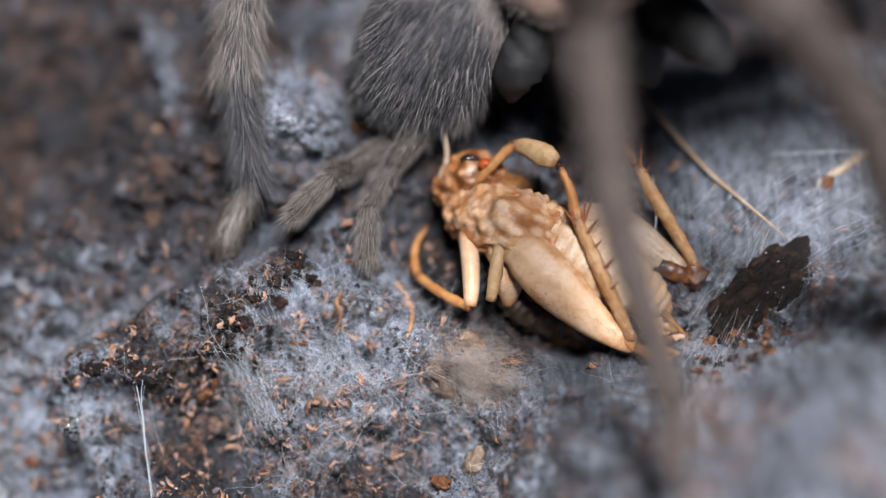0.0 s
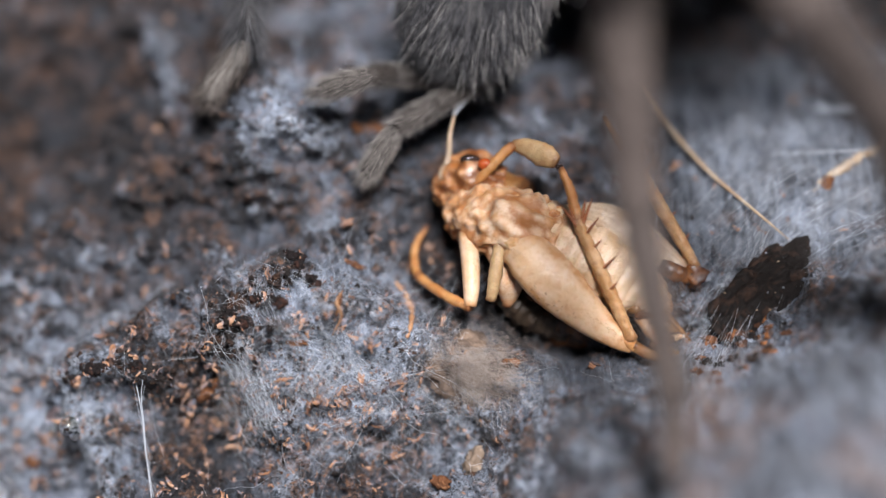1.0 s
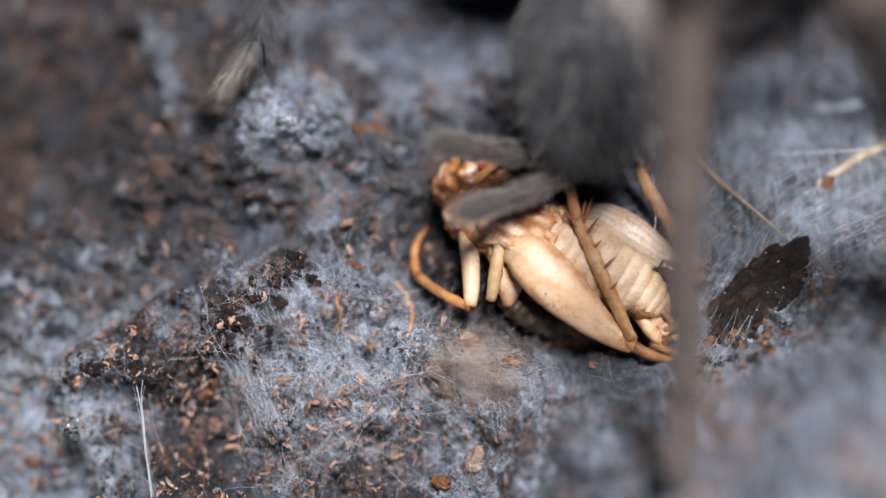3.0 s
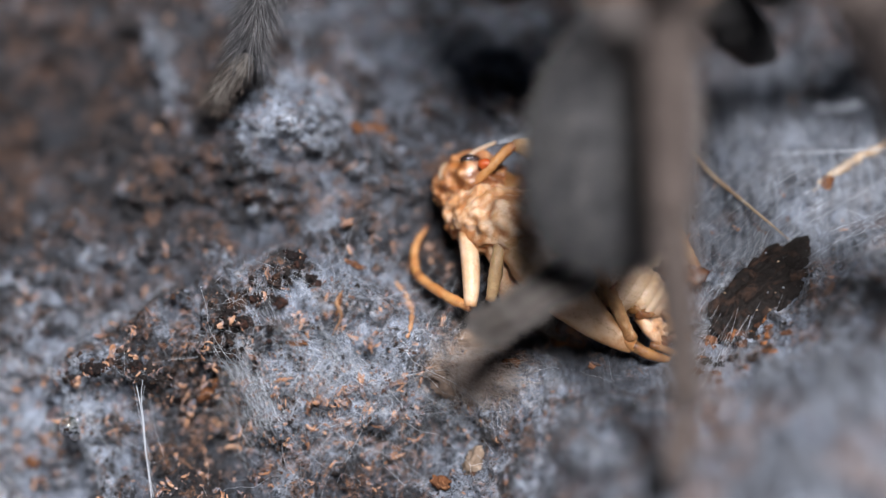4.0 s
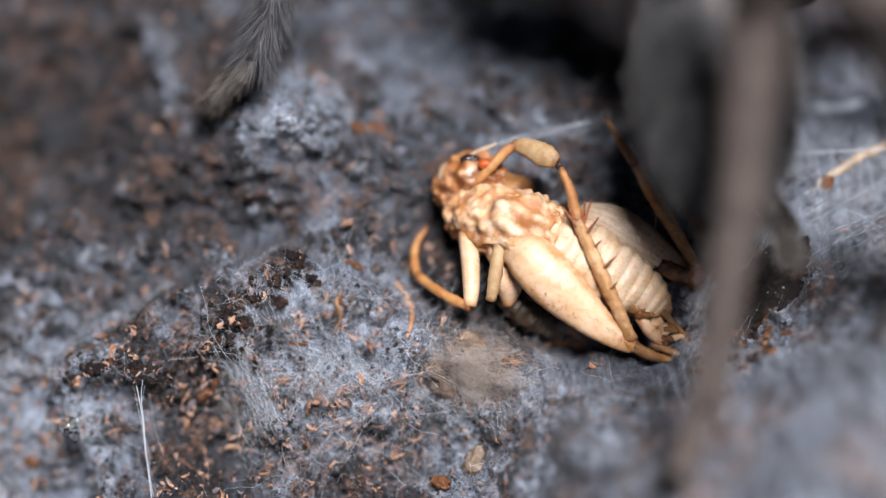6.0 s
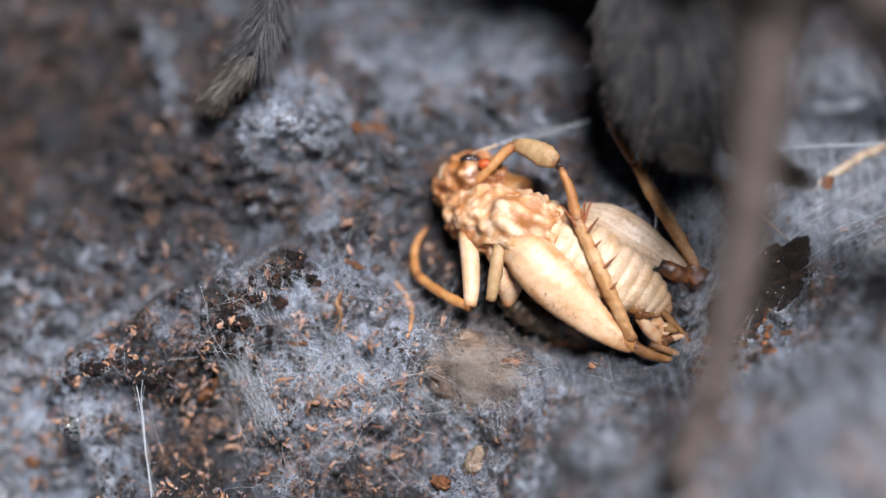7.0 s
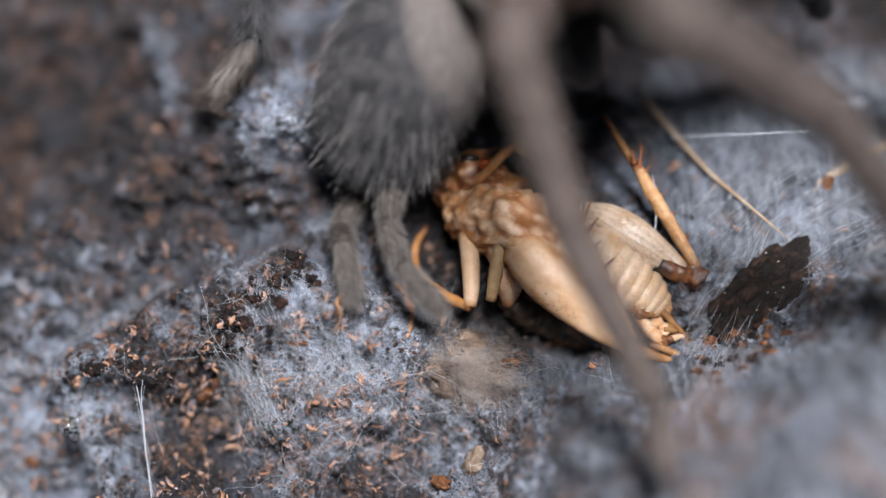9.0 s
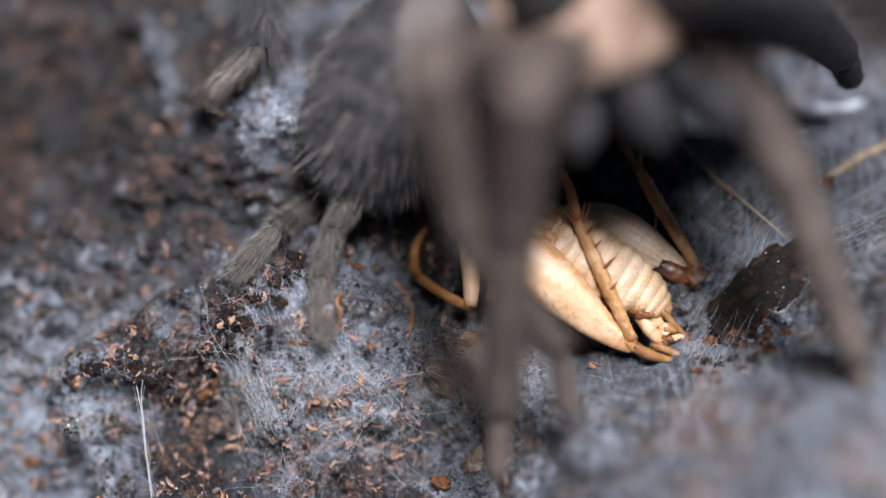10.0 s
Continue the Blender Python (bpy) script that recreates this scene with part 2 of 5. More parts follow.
# ---- building helpers ----
def mesh_of(name, verts, faces, material, smooth=True):
    me = bpy.data.meshes.new(name)
    me.from_pydata([tuple(v) for v in verts], [], faces)
    me.materials.append(material)
    if smooth:
        me.polygons.foreach_set("use_smooth", [True] * len(me.polygons))
    me.update()
    return me


def thing(name, place, label, category, group="", kind=""):
    ob = new(name)
    ob.empty_display_size = 0.002
    ob.location = place
    return tagged(ob, label, category, group, kind)


def part(name, geo, material, parent, label="", smooth=True, local=False, tint=None):
    """One mesh under a thing. Its points are world places, or local ones. tint: a share of darker colour for each point."""
    verts, faces = geo
    if not local:
        o = parent.location
        verts = [Vector(v) - o for v in verts]
    ob = new(name, mesh_of(name, verts, faces, material, smooth))
    ob.parent = parent
    if tint:
        ob.data.attributes.new("tint", "FLOAT", "POINT").data.foreach_set("value", tint)
    return tagged(ob, label)


def solo(name, geo, material, label, category, kind="", group="", smooth=True):
    verts, faces = geo
    c = sum((Vector(v) for v in verts), Vector()) / len(verts)
    ob = new(name, mesh_of(name, [Vector(v) - c for v in verts], faces, material, smooth))
    ob.location = c
    return tagged(ob, label, category, group, kind)


def join(*geos):
    verts, faces = [], []
    for v, f in geos:
        n = len(verts)
        verts += list(v)
        faces += [tuple(i + n for i in q) for q in f]
    return verts, faces


def spline(points, n):
    """n + 1 places on a smooth line through the points."""
    p = [np.array(q, float) for q in points]
    p = [2 * p[0] - p[1]] + p + [2 * p[-1] - p[-2]]
    out = []
    for i in range(n + 1):
        s = i / n * (len(p) - 3)
        j = min(int(s), len(p) - 4)
        f = s - j
        a, b, c, d = p[j:j + 4]
        out.append(0.5 * ((2 * b) + (c - a) * f + (2 * a - 5 * b + 4 * c - d) * f * f + (3 * b - a - 3 * c + d) * f ** 3))
    return out


def loft(points, radii, rings=16, sides=12, hint=None, bump=None, flat=1.0):
    """A closed tube along the points. radii: mm, one a point. flat: depth over breadth. bump(s, angle) scales the radius."""
    line = [Vector(q) for q in spline(points, rings)]
    rr = [float(q[0]) for q in spline([(r,) for r in radii], rings)]
    verts, faces = [], []
    side = None
    for i, c in enumerate(line):
        d = (line[min(i + 1, rings)] - line[max(i - 1, 0)]).normalized()
        ref = Vector(hint) if hint is not None else (-AHEAD)
        if side is None or hint is not None:
            x = d.cross(ref)
            if x.length < 1e-4:
                x = d.cross(Vector((0.3, 0.5, 0.8)))
        else:
            x = side - d * side.dot(d)
        x.normalize()
        side = x
        y = x.cross(d)
        r = max(rr[i], 0.003) * MM
        for j in range(sides):
            a = 2 * math.pi * j / sides
            q = r * (bump(i / rings, a) if bump else 1.0)
            verts.append(c + x * (q * math.cos(a)) + y * (q * flat * math.sin(a)))
    for i in range(rings):
        for j in range(sides):
            k2 = (j + 1) % sides
            faces.append((i * sides + j, i * sides + k2, (i + 1) * sides + k2, (i + 1) * sides + j))
    n = len(verts)
    verts += [line[0], line[-1]]
    for j in range(sides):
        k2 = (j + 1) % sides
        faces.append((n, k2, j))
        faces.append((n + 1, rings * sides + j, rings * sides + k2))
    return verts, faces


def blob(centre, size, axes=None, lump=0.0, freq=1.0, seed=0, div=3):
    """An ellipsoid (half sizes in mm), roughened."""
    bm = bmesh.new()
    bmesh.ops.create_icosphere(bm, subdivisions=div, radius=1.0)
    x, y, z = axes or (RIGHT, UP, -AHEAD)
    c = Vector(centre)
    verts = []
    for v in bm.verts:
        k2 = 1 + lump * noise.fractal(v.co * freq + Vector((seed * 7.1, seed * 3.3, 0)), 0.8, 2.0, 4)
        verts.append(c + (x * (v.co.x * size[0]) + y * (v.co.y * size[1]) + z * (v.co.z * size[2])) * (k2 * MM))
    faces = [tuple(v.index for v in f.verts) for f in bm.faces]
    bm.free()
    return verts, faces


def hair(root, tip, r, bend=None, segs=3):
    """A three-sided tapered hair; r in mm."""
    d = tip - root
    n = d.normalized()
    x = n.cross(Vector((0.31, 0.72, 0.62)))
    x.normalize()
    y = n.cross(x)
    verts, faces = [], []
    for i in range(segs):
        s = i / segs
        c = root + d * s + (bend * (s * s) if bend is not None else Vector())
        q = r * MM * (1 - 0.75 * s)
        for a in (0.0, 2.094, 4.189):
            verts.append(c + x * (q * math.cos(a)) + y * (q * math.sin(a)))
    verts.append(tip + (bend if bend is not None else Vector()))
    for i in range(segs - 1):
        for j in range(3):
            k2 = (j + 1) % 3
            faces.append((i * 3 + j, i * 3 + k2, i * 3 + 3 + k2, i * 3 + 3 + j))
    e = (segs - 1) * 3
    for j in range(3):
        faces.append((e + j, e + (j + 1) % 3, segs * 3))
    return verts, faces


def thread(points, r, n=8):
    """A thin three-sided strand through the points; r in mm."""
    return loft(points, [r] * len(points), n, 3)


# ---- the ground: one lumpy sheet of soil under web ----
def step(x):
    x = min(max(x, 0.0), 1.0)
    return x * x * (3 - 2 * x)


def hump(u, v, a, b, ra, rb, turn=0.0):
    """A rounded rise about the grid place (a, b); half widths in grid steps."""
    du, dv = u / GRAIN / 1000 + 784 - a, 441 - v / GRAIN / 1000 - b
    c, s = math.cos(radians(turn)), math.sin(radians(turn))
    p, q = (du * c + dv * s) / ra, (-du * s + dv * c) / rb
    return math.exp(-(p * p + q * q))


def drawn_silk(x, y):
    """Where the web is pulled into a smooth taut sheet, 0 to 1, by grid place."""
    mound = step((x - 1060) / 140) * step((y - 560) / 120)
    slope = step((x - 1090) / 160) * step((520 - y) / 110) * step((y + 20) / 160)
    bed = 0.75 * math.exp(-(((x - 1010) / 150) ** 2 + ((y - 665) / 45) ** 2))
    dip = 0.55 * math.exp(-(((x - 690) / 90) ** 2 + ((y - 370) / 90) ** 2))
    fold = 0.7 * math.exp(-(((x - 258) / 45) ** 2 + ((y - 100) / 110) ** 2)) + 0.45 * math.exp(-(((x - 490) / 80) ** 2 + ((y - 185) / 60) ** 2))
    return min(1.0, max(mound, slope, bed, dip, fold, 0.5 * step((x - 820) / 200) * step((y - 640) / 80)))


def relief(u, v, rough=1.0):
    """Height of the ground in mm, towards the eye, over the plane through AIM (u across, v up, in mm)."""
    x, y = u / GRAIN / 1000 + 784, 441 - v / GRAIN / 1000
    far = step((math.hypot(u, v) - 30) / 40)
    w = -0.70 * v
    n = noise.fractal(Vector((u * 0.09, v * 0.09, 3.7)), 0.75, 2.1, 5)
    w += n * (1.1 + 1.4 * step((441 - y) / 500))
    if far >= 1:
        return w + 1.0 * n
    d = 0.0
    d -= 6.5 * hump(u, v, -20, 300, 250, 300)                 # hollow behind the bank
    d -= 11.5 * step((y - 430) / 400) * step((1080 - x) / 330)  # steep front of the bank
    d -= 3.5 * hump(u, v, 1000, 500, 200, 150, 30) + 3.6 * hump(u, v, 1000, 615, 150, 42, 22)           # bed of the prey
    d -= 4.6 * hump(u, v, 756, 450, 85, 90)
    d -= 2.0 * hump(u, v, 1290, 540, 110, 120) + 4.2 * hump(u, v, 1190, 600, 85, 65)
    r = math.hypot((x - 575) / 205, (y - 645) / 140) + 0.22 * noise.noise(Vector((u * 0.3, v * 0.3, 4)))
    d += 2.5 * step((1.10 - r) / 0.36)                        # webbed knoll
    d += 1.6 * hump(u, v, 525, 490, 60, 50)
    d -= 3.0 * hump(u, v, 420, 400, 190, 75)
    d += 1.9 * hump(u, v, 215, 662, 110, 34, 6)             # crumbling ridge
    d -= 1.3 * hump(u, v, 345, 770, 55, 120)
    d += 0.9 * hump(u, v, 500, 800, 70, 100)
    d += 1.4 * hump(u, v, 835, 650, 70, 55)                  # hair-covered lump
    d += 2.0 * hump(u, v, 520, 190, 90, 70) + 5.6 * hump(u, v, 430, 155, 150, 120)
    d += 1.5 * hump(u, v, 680, 235, 60, 25)
    d += 3.0 * hump(u, v, 255, 95, 28, 105, -22)              # fold of web
    d -= 3.0 * hump(u, v, 335, 165, 45, 60)
    d -= 2.6 * hump(u, v, 398, 715, 24, 95, 8)                # crevice under the knoll
    d -= 2.6 * hump(u, v, 1485, 160, 45, 30)
    d -= 4.0 * hump(u, v, 1250, 120, 260, 120) + 9.0 * hump(u, v, 1270, -20, 190, 110)
    d += 2.0 * hump(u, v, 1390, 330, 150, 60, -20)
    edge = (x - 1190) * 0.60 + (y - 700) * 0.80              # near mound over the field's lower corner
    edge = max(edge, (x - 1200) * 0.72 + (y - 690) * 0.60 - 35)
    d += 11.5 * step((edge + 10 + 22 * noise.noise(Vector((u * 0.25, v * 0.25, 9)))) / 210) * (1 - 0.4 * step((y - 800) / 300))
    d += 2.5 * hump(u, v, 1500, 500, 90, 120)
    d -= 2.4 * hump(u, v, 1540, 385, 60, 30)
    d += 2.6 * hump(u, v, 1060, 800, 90, 60)
    k = 1 - far
    near = step((1900 - abs(x - 784) * 1.4) / 900)
    f = noise.fractal(Vector((u * 0.38, v * 0.38, 1.3)), 0.7, 2.1, 5)
    g = noise.ridged_multi_fractal(Vector((u * 0.8, v * 0.8, 5.1)), 0.9, 2.2, 4, 1.0, 2.0)
    rim = 112 + max(0.0, y - 690) * 0.5 + max(0.0, 655 - y) * 1.5     # the bank ends here; beyond it the ground lies deep
    deep = step((rim - x + 25 * noise.noise(Vector((u * 0.3, v * 0.3, 7)))) / 75) * step((y - 380) / 160) * k
    w += k * d
    w = w * (1 - deep) + deep * (-5.0 + 1.5 * n) + 2.4 * hump(u, v, 112, 752, 34, 34)
    h = noise.fractal(Vector((u * 1.15, v * 1.15, 8.2)), 0.8, 2.1, 4)
    soft = drawn_silk(x, y)
    w += k * rough * near * ((1.9 - 1.0 * soft) * f + (0.40 * (g - 1.2) + 0.75 * h) * (1 - 0.75 * soft))
    return w


def silk_cover(u, v):
    """How much web lies on the soil, 0 to 1."""
    c = 0.35
    c += 0.45 * hump(u, v, 600, 640, 190, 150)
    c += 0.16 * hump(u, v, 1400, 750, 350, 200) + 0.10 * hump(u, v, 1400, 320, 250, 130)
    c += 0.75 * hump(u, v, 60, 790, 150, 150) + 0.02 * hump(u, v, 80, 480, 200, 120) + 0.40 * hump(u, v, 490, 190, 110, 80)
    c += 0.25 * hump(u, v, 900, 660, 250, 60) + 0.3 * hump(u, v, 860, 60, 200, 70)
    c += 0.65 * hump(u, v, 255, 95, 26, 100, -22)
    c -= 0.40 * hump(u, v, 60, 220, 280, 260) + 0.30 * hump(u, v, 330, 750, 80, 130) + 0.2 * hump(u, v, 600, 850, 200, 60)
    c -= 0.35 * hump(u, v, 398, 715, 30, 100, 8)
    # bare soil under and left of the prey, darkened partly for its shade
    c -= 0.6 * hump(u, v, 1000, 612, 160, 45, 22) + 0.5 * hump(u, v, 775, 430, 55, 120) + 0.25 * hump(u, v, 350, 130, 70, 90) + 0.3 * hump(u, v, 1200, 60, 250, 90)
    return min(max(c, 0.0), 1.0)


def bench(u, v, w):
    """World place from mm across, up and towards the eye."""
    return AIM + (RIGHT * u + UP * v - AHEAD * w) * MM


def ground_at(a, b, lift=0.0):
    """The place where the sight line through (a, b) of the grid first meets the ground, lifted by some mm."""
    def over(w):
        k = (REACH - w * MM) / REACH
        return w - relief((a - 784) * GRAIN * k / MM, (441 - b) * GRAIN * k / MM)
    top = 26.0
    while over(top - 0.5) > 0 and top > -30:
        top -= 0.5
    low = top - 0.5
    for _ in range(8):
        m = 0.5 * (top + low)
        top, low = (m, low) if over(m) > 0 else (top, m)
    return at(a, b, top + lift)


def graded(inner, fine, outer):
    s, out, d = 0.0, [0.0], fine
    while s < outer:
        if s > inner:
            d *= 1.16
        s += d
        out.append(s)
    return [-q for q in out[:0:-1]] + out


def make_ground_sheet():
    us, vs = graded(35, 0.16, 900), graded(23, 0.16, 900)
    verts = [bench(u, v, relief(u, v)) for v in vs for u in us]
    n = len(us)
    faces = [(j * n + i, j * n + i + 1, (j + 1) * n + i + 1, (j + 1) * n + i) for j in range(len(vs) - 1) for i in range(n - 1)]
    ob = new("ground", mesh_of("ground", verts, faces, M["ground"]))
    cover = ob.data.attributes.new("silk_cover", "FLOAT", "POINT")
    cover.data.foreach_set("value", [silk_cover(u, v) for v in vs for u in us])
    drawn = ob.data.attributes.new("drawn", "FLOAT", "POINT")
    drawn.data.foreach_set("value", [drawn_silk(u / GRAIN / 1000 + 784, 441 - v / GRAIN / 1000) for v in vs for u in us])
    tagged(ob, "dark lumpy soil with brown fibres under blue-grey web", "ground", kind="structure")


def make_veil():
    """The thin sheet of silk over the soil, through which the lumps poke."""
    n, m = 230, 150
    us = [-31 + 63 * i / n for i in range(n + 1)]
    vs = [-19 + 38 * j / m for j in range(m + 1)]
    verts = [bench(u, v, relief(u, v, 0.8) - 0.05) for v in vs for u in us]
    faces = [(j * (n + 1) + i, j * (n + 1) + i + 1, (j + 1) * (n + 1) + i + 1, (j + 1) * (n + 1) + i) for j in range(m) for i in range(n)]
    ob = new("web_sheet", mesh_of("web_sheet", verts, faces, M["veil"]))
    cover = ob.data.attributes.new("silk_cover", "FLOAT", "POINT")
    cover.data.foreach_set("value", [silk_cover(u, v) for v in vs for u in us])
    tagged(ob, "thin torn bluish sheet of spider silk over the soil", "spider web", kind="stuff")


make_ground_sheet()
make_veil()

# ---- the prey: a dead cricket on its back ----
cricket = thing("cricket", at(980, 500, -3), "dead pale tan cricket lying on its back on webbed soil", "insect")


def lie(a, b, w=0.0):
    """A place of the prey; its head end sinks away from the eye."""
    w = w if w < 1 else 1 + (w - 1) * 0.65
    return at(a, b, w + 0.024 * max(-150.0, min(0.0, 0.85 * (a - 930) + 0.5 * (b - 400))))


def rings(count, depth):
    return lambda s, a: 1 + depth * abs(math.sin(math.pi * count * s)) - depth * 0.5


def lumps(freq, depth, seed=0.0):
    return lambda s, a: 1 + depth * noise.noise(Vector((s * freq, math.cos(a) * freq * 0.3, math.sin(a) * freq * 0.3 + seed)))


def joint_tint(s, a):
    """Darker towards both ends of a limb, uneven along it."""
    return min(1.0, max(0.0, 0.9 - 7 * min(s, 1 - s)) + 0.35 * max(0.0, noise.noise(Vector((s * 9, a, 1)))))


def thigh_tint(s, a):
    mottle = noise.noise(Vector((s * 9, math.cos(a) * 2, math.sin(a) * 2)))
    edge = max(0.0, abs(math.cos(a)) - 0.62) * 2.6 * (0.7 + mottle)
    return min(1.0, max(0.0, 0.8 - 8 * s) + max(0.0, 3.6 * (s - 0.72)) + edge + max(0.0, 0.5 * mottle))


def ridge_tint(s, a):
    """A dark furrow along a shin, blotched."""
    line = max(0.0, 1 - abs(math.sin(0.5 * (a - 1.9))) * 3.2) * (0.6 + 0.6 * noise.noise(Vector((s * 14, 2, 1))))
    return min(1.0, 0.6 * joint_tint(s, a) + 0.35 * line + 0.5 * max(0.0, noise.noise(Vector((s * 24, math.cos(a) * 2, 4)))))


def wrinkled(s, a):
    return 1 + 0.05 * noise.noise(Vector((s * 30, math.cos(a) * 5, math.sin(a) * 5))) + 0.10 * noise.noise(Vector((s * 9, math.cos(a) * 1.5, math.sin(a) * 1.5 + 4)))


def cells(length, r, size, depth, base=None):
    """Rounded wet knobs all over a part: length and r in mm, size of a knob in mm."""
    def bump(s, a):
        d = noise.voronoi(Vector((s * length, r * math.cos(a), r * math.sin(a))) / size)[0][0]
        return (base(s, a) if base else 1.0) * (1 + depth * (0.45 - d))
    return bump


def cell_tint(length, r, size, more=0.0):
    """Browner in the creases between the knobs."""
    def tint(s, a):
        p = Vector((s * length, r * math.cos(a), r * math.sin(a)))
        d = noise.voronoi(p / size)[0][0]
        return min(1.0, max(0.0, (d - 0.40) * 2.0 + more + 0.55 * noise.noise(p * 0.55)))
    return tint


def limb(name, pts, radii, material, label="", rings_n=18, sides=12, flat=1.0, bump=None, parent=None, tint=joint_tint):
    geo = loft([lie(*p) for p in pts], radii, rings_n, sides, flat=flat, bump=bump)
    shade = [tint(i / rings_n, 2 * math.pi * k2 / sides) for i in range(rings_n + 1) for k2 in range(sides)] + [tint(0, 0), tint(1, 0)] if tint else None
    return part(name, geo, material, parent or cricket, label, tint=shade)


def make_cricket():
    limb("abdomen", [(945, 400, 0), (1010, 440, 0.6), (1080, 485, 0.6), (1140, 525, 0.2), (1175, 560, -0.4)], [2.3, 2.5, 2.35, 1.8, 0.9],
         M["belly"], "pale cream segmented belly", 110, 36, 0.85, lambda s, a: rings(13, 0.085)(s, a) * lumps(9, 0.10, 5)(s, a) * (0.5 + 0.5 * wrinkled(s, a)), tint=lambda s, a: min(1.0, 0.34 * max(0.0, 1 - 3.2 * abs(math.sin(math.pi * 13 * s))) + max(0.0, 5 * (s - 0.82))))
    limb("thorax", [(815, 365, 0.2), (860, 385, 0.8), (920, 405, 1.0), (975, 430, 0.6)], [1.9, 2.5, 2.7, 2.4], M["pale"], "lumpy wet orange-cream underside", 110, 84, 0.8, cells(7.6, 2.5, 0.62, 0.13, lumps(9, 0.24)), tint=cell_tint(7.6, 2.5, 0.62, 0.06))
    limb("pronotum", [(800, 385, -1.2), (870, 365, -1.4), (930, 375, -1.6)], [1.8, 2.6, 2.4], M["amber"], "tan shield behind the head", 24, 24, 0.8, lumps(6, 0.12, 3))
    limb("back", [(870, 470, -1.8), (960, 520, -2.0), (1060, 570, -2.0), (1130, 600, -1.8)], [1.6, 2.6, 2.4, 0.9], M["knee"], "dark brown banded back", 60, 24, 0.7, lambda s, a: rings(9, 0.07)(s, a) * lumps(9, 0.2)(s, a))
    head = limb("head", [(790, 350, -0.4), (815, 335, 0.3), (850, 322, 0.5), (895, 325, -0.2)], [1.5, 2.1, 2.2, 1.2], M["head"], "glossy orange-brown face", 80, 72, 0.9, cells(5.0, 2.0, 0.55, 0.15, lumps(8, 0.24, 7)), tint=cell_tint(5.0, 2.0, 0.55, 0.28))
    for p, r, m, name in (((832, 283, 3.3), (0.75, 0.42, 0.4), "eye", "eye"), ((858, 291, 3.6), (0.5, 0.42, 0.35), "red", "mouthpart"), ((800, 300, 0.1), (0.55, 0.6, 0.6), "head", "antenna_base")):
        ob = part(name, blob(lie(*p), r, div=3), M[m], cricket)
    limb("feeler_base", [(796, 352, 1.3), (786, 330, 1.6), (784, 308, 1.4), (792, 290, 0.9)], [0.22, 0.32, 0.32, 0.26], M["wing"], "", 24, 10, 1.0, rings(10, 0.2))
    # wet folds at the joints of the chest
    for i, (a, b, w, l, r) in enumerate(((872, 352, 2.5, 0.8, 0.5), (905, 358, 2.5, 0.9, 0.55), (945, 368, 2.3, 0.8, 0.6), (980, 385, 2.0, 0.8, 0.6), (848, 398, 2.2, 0.6, 0.42), (870, 420, 2.6, 0.55, 0.5), (915, 398, 3.2, 0.9, 0.4), (812, 352, 2.0, 0.5, 0.5))):
        part("fold", blob(lie(a, b, w), (l, r, r * 0.8), lump=0.5, freq=1.7, seed=i, div=4), M["pale"] if i % 3 else M["head"], cricket)
    limb("flank", [(892, 520, -0.6), (925, 545, -0.9), (965, 568, -1.2), (1005, 590, -1.6)], [0.8, 1.2, 1.2, 0.7], M["flank"], "ribbed flank, dark brown deepened for shade", 60, 20, 0.8, lambda s, a: rings(7, 0.12)(s, a) * lumps(9, 0.3)(s, a))
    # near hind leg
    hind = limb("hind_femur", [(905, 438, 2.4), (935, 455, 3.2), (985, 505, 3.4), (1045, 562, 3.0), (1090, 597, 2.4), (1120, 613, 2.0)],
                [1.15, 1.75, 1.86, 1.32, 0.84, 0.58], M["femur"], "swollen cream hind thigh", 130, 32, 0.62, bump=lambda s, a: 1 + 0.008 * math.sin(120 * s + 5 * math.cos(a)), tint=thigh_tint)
    limb("thigh_keel", [(935, 424, 3.3), (985, 468, 3.6), (1045, 532, 3.2), (1105, 596, 2.5)], [0.08, 0.13, 0.12, 0.08], M["amber"], "", 30, 8, tint=None)
    for i in range(18):            # dark fishbone marks along the lower edge of the thigh
        f = (i % 9) / 8 + 0.05 * math.sin(5 * i)
        a, b = 938 + 78 * f, 520 + 44 * f - 12 * (i // 9) + 4 * math.sin(3 * i)
        p = lie(a, b, 5.35 - 0.5 * f - 0.3 * (1 - i // 9))
        d = (RIGHT * 0.8 - UP * (0.25 + 0.5 * (i // 9))).normalized()
        part("mark", blob(p, (0.10 + 0.06 * math.sin(7 * i), 0.035, 0.05), (d, d.cross(AHEAD), -AHEAD), div=1), M["knee"], cricket)
    part("hip", blob(lie(918, 432, 3.3), (0.95, 0.6, 0.5), lump=0.3), M["shin"], cricket, "orange-brown hip joint")
    part("knee", blob(lie(1112, 606, 2.1), (0.95, 0.55, 0.6), (RIGHT * 0.85 - UP * 0.53, UP * 0.85 + RIGHT * 0.53, -AHEAD), lump=0.25, seed=3), M["orange_shin"], cricket, "orange-brown knee")
    tibia = limb("hind_shin", [(1118, 602, 2.6), (1085, 530, 3.6), (1048, 450, 4.0), (1020, 385, 4.0)], [0.44, 0.47, 0.50, 0.40], M["shin"], "spiny tan hind shin", 60, 16, 1.0, lumps(22, 0.3), tint=ridge_tint)
    limb("hind_foot", [(1022, 390, 4.0), (1010, 340, 4.0), (992, 297, 3.8)], [0.40, 0.36, 0.22], M["orange_shin"], "", 30, 12, 1.0, lumps(18, 0.3))
    part("claw", blob(lie(990, 296, 3.9), (0.28, 0.2, 0.2), lump=0.4), M["eye"], cricket)
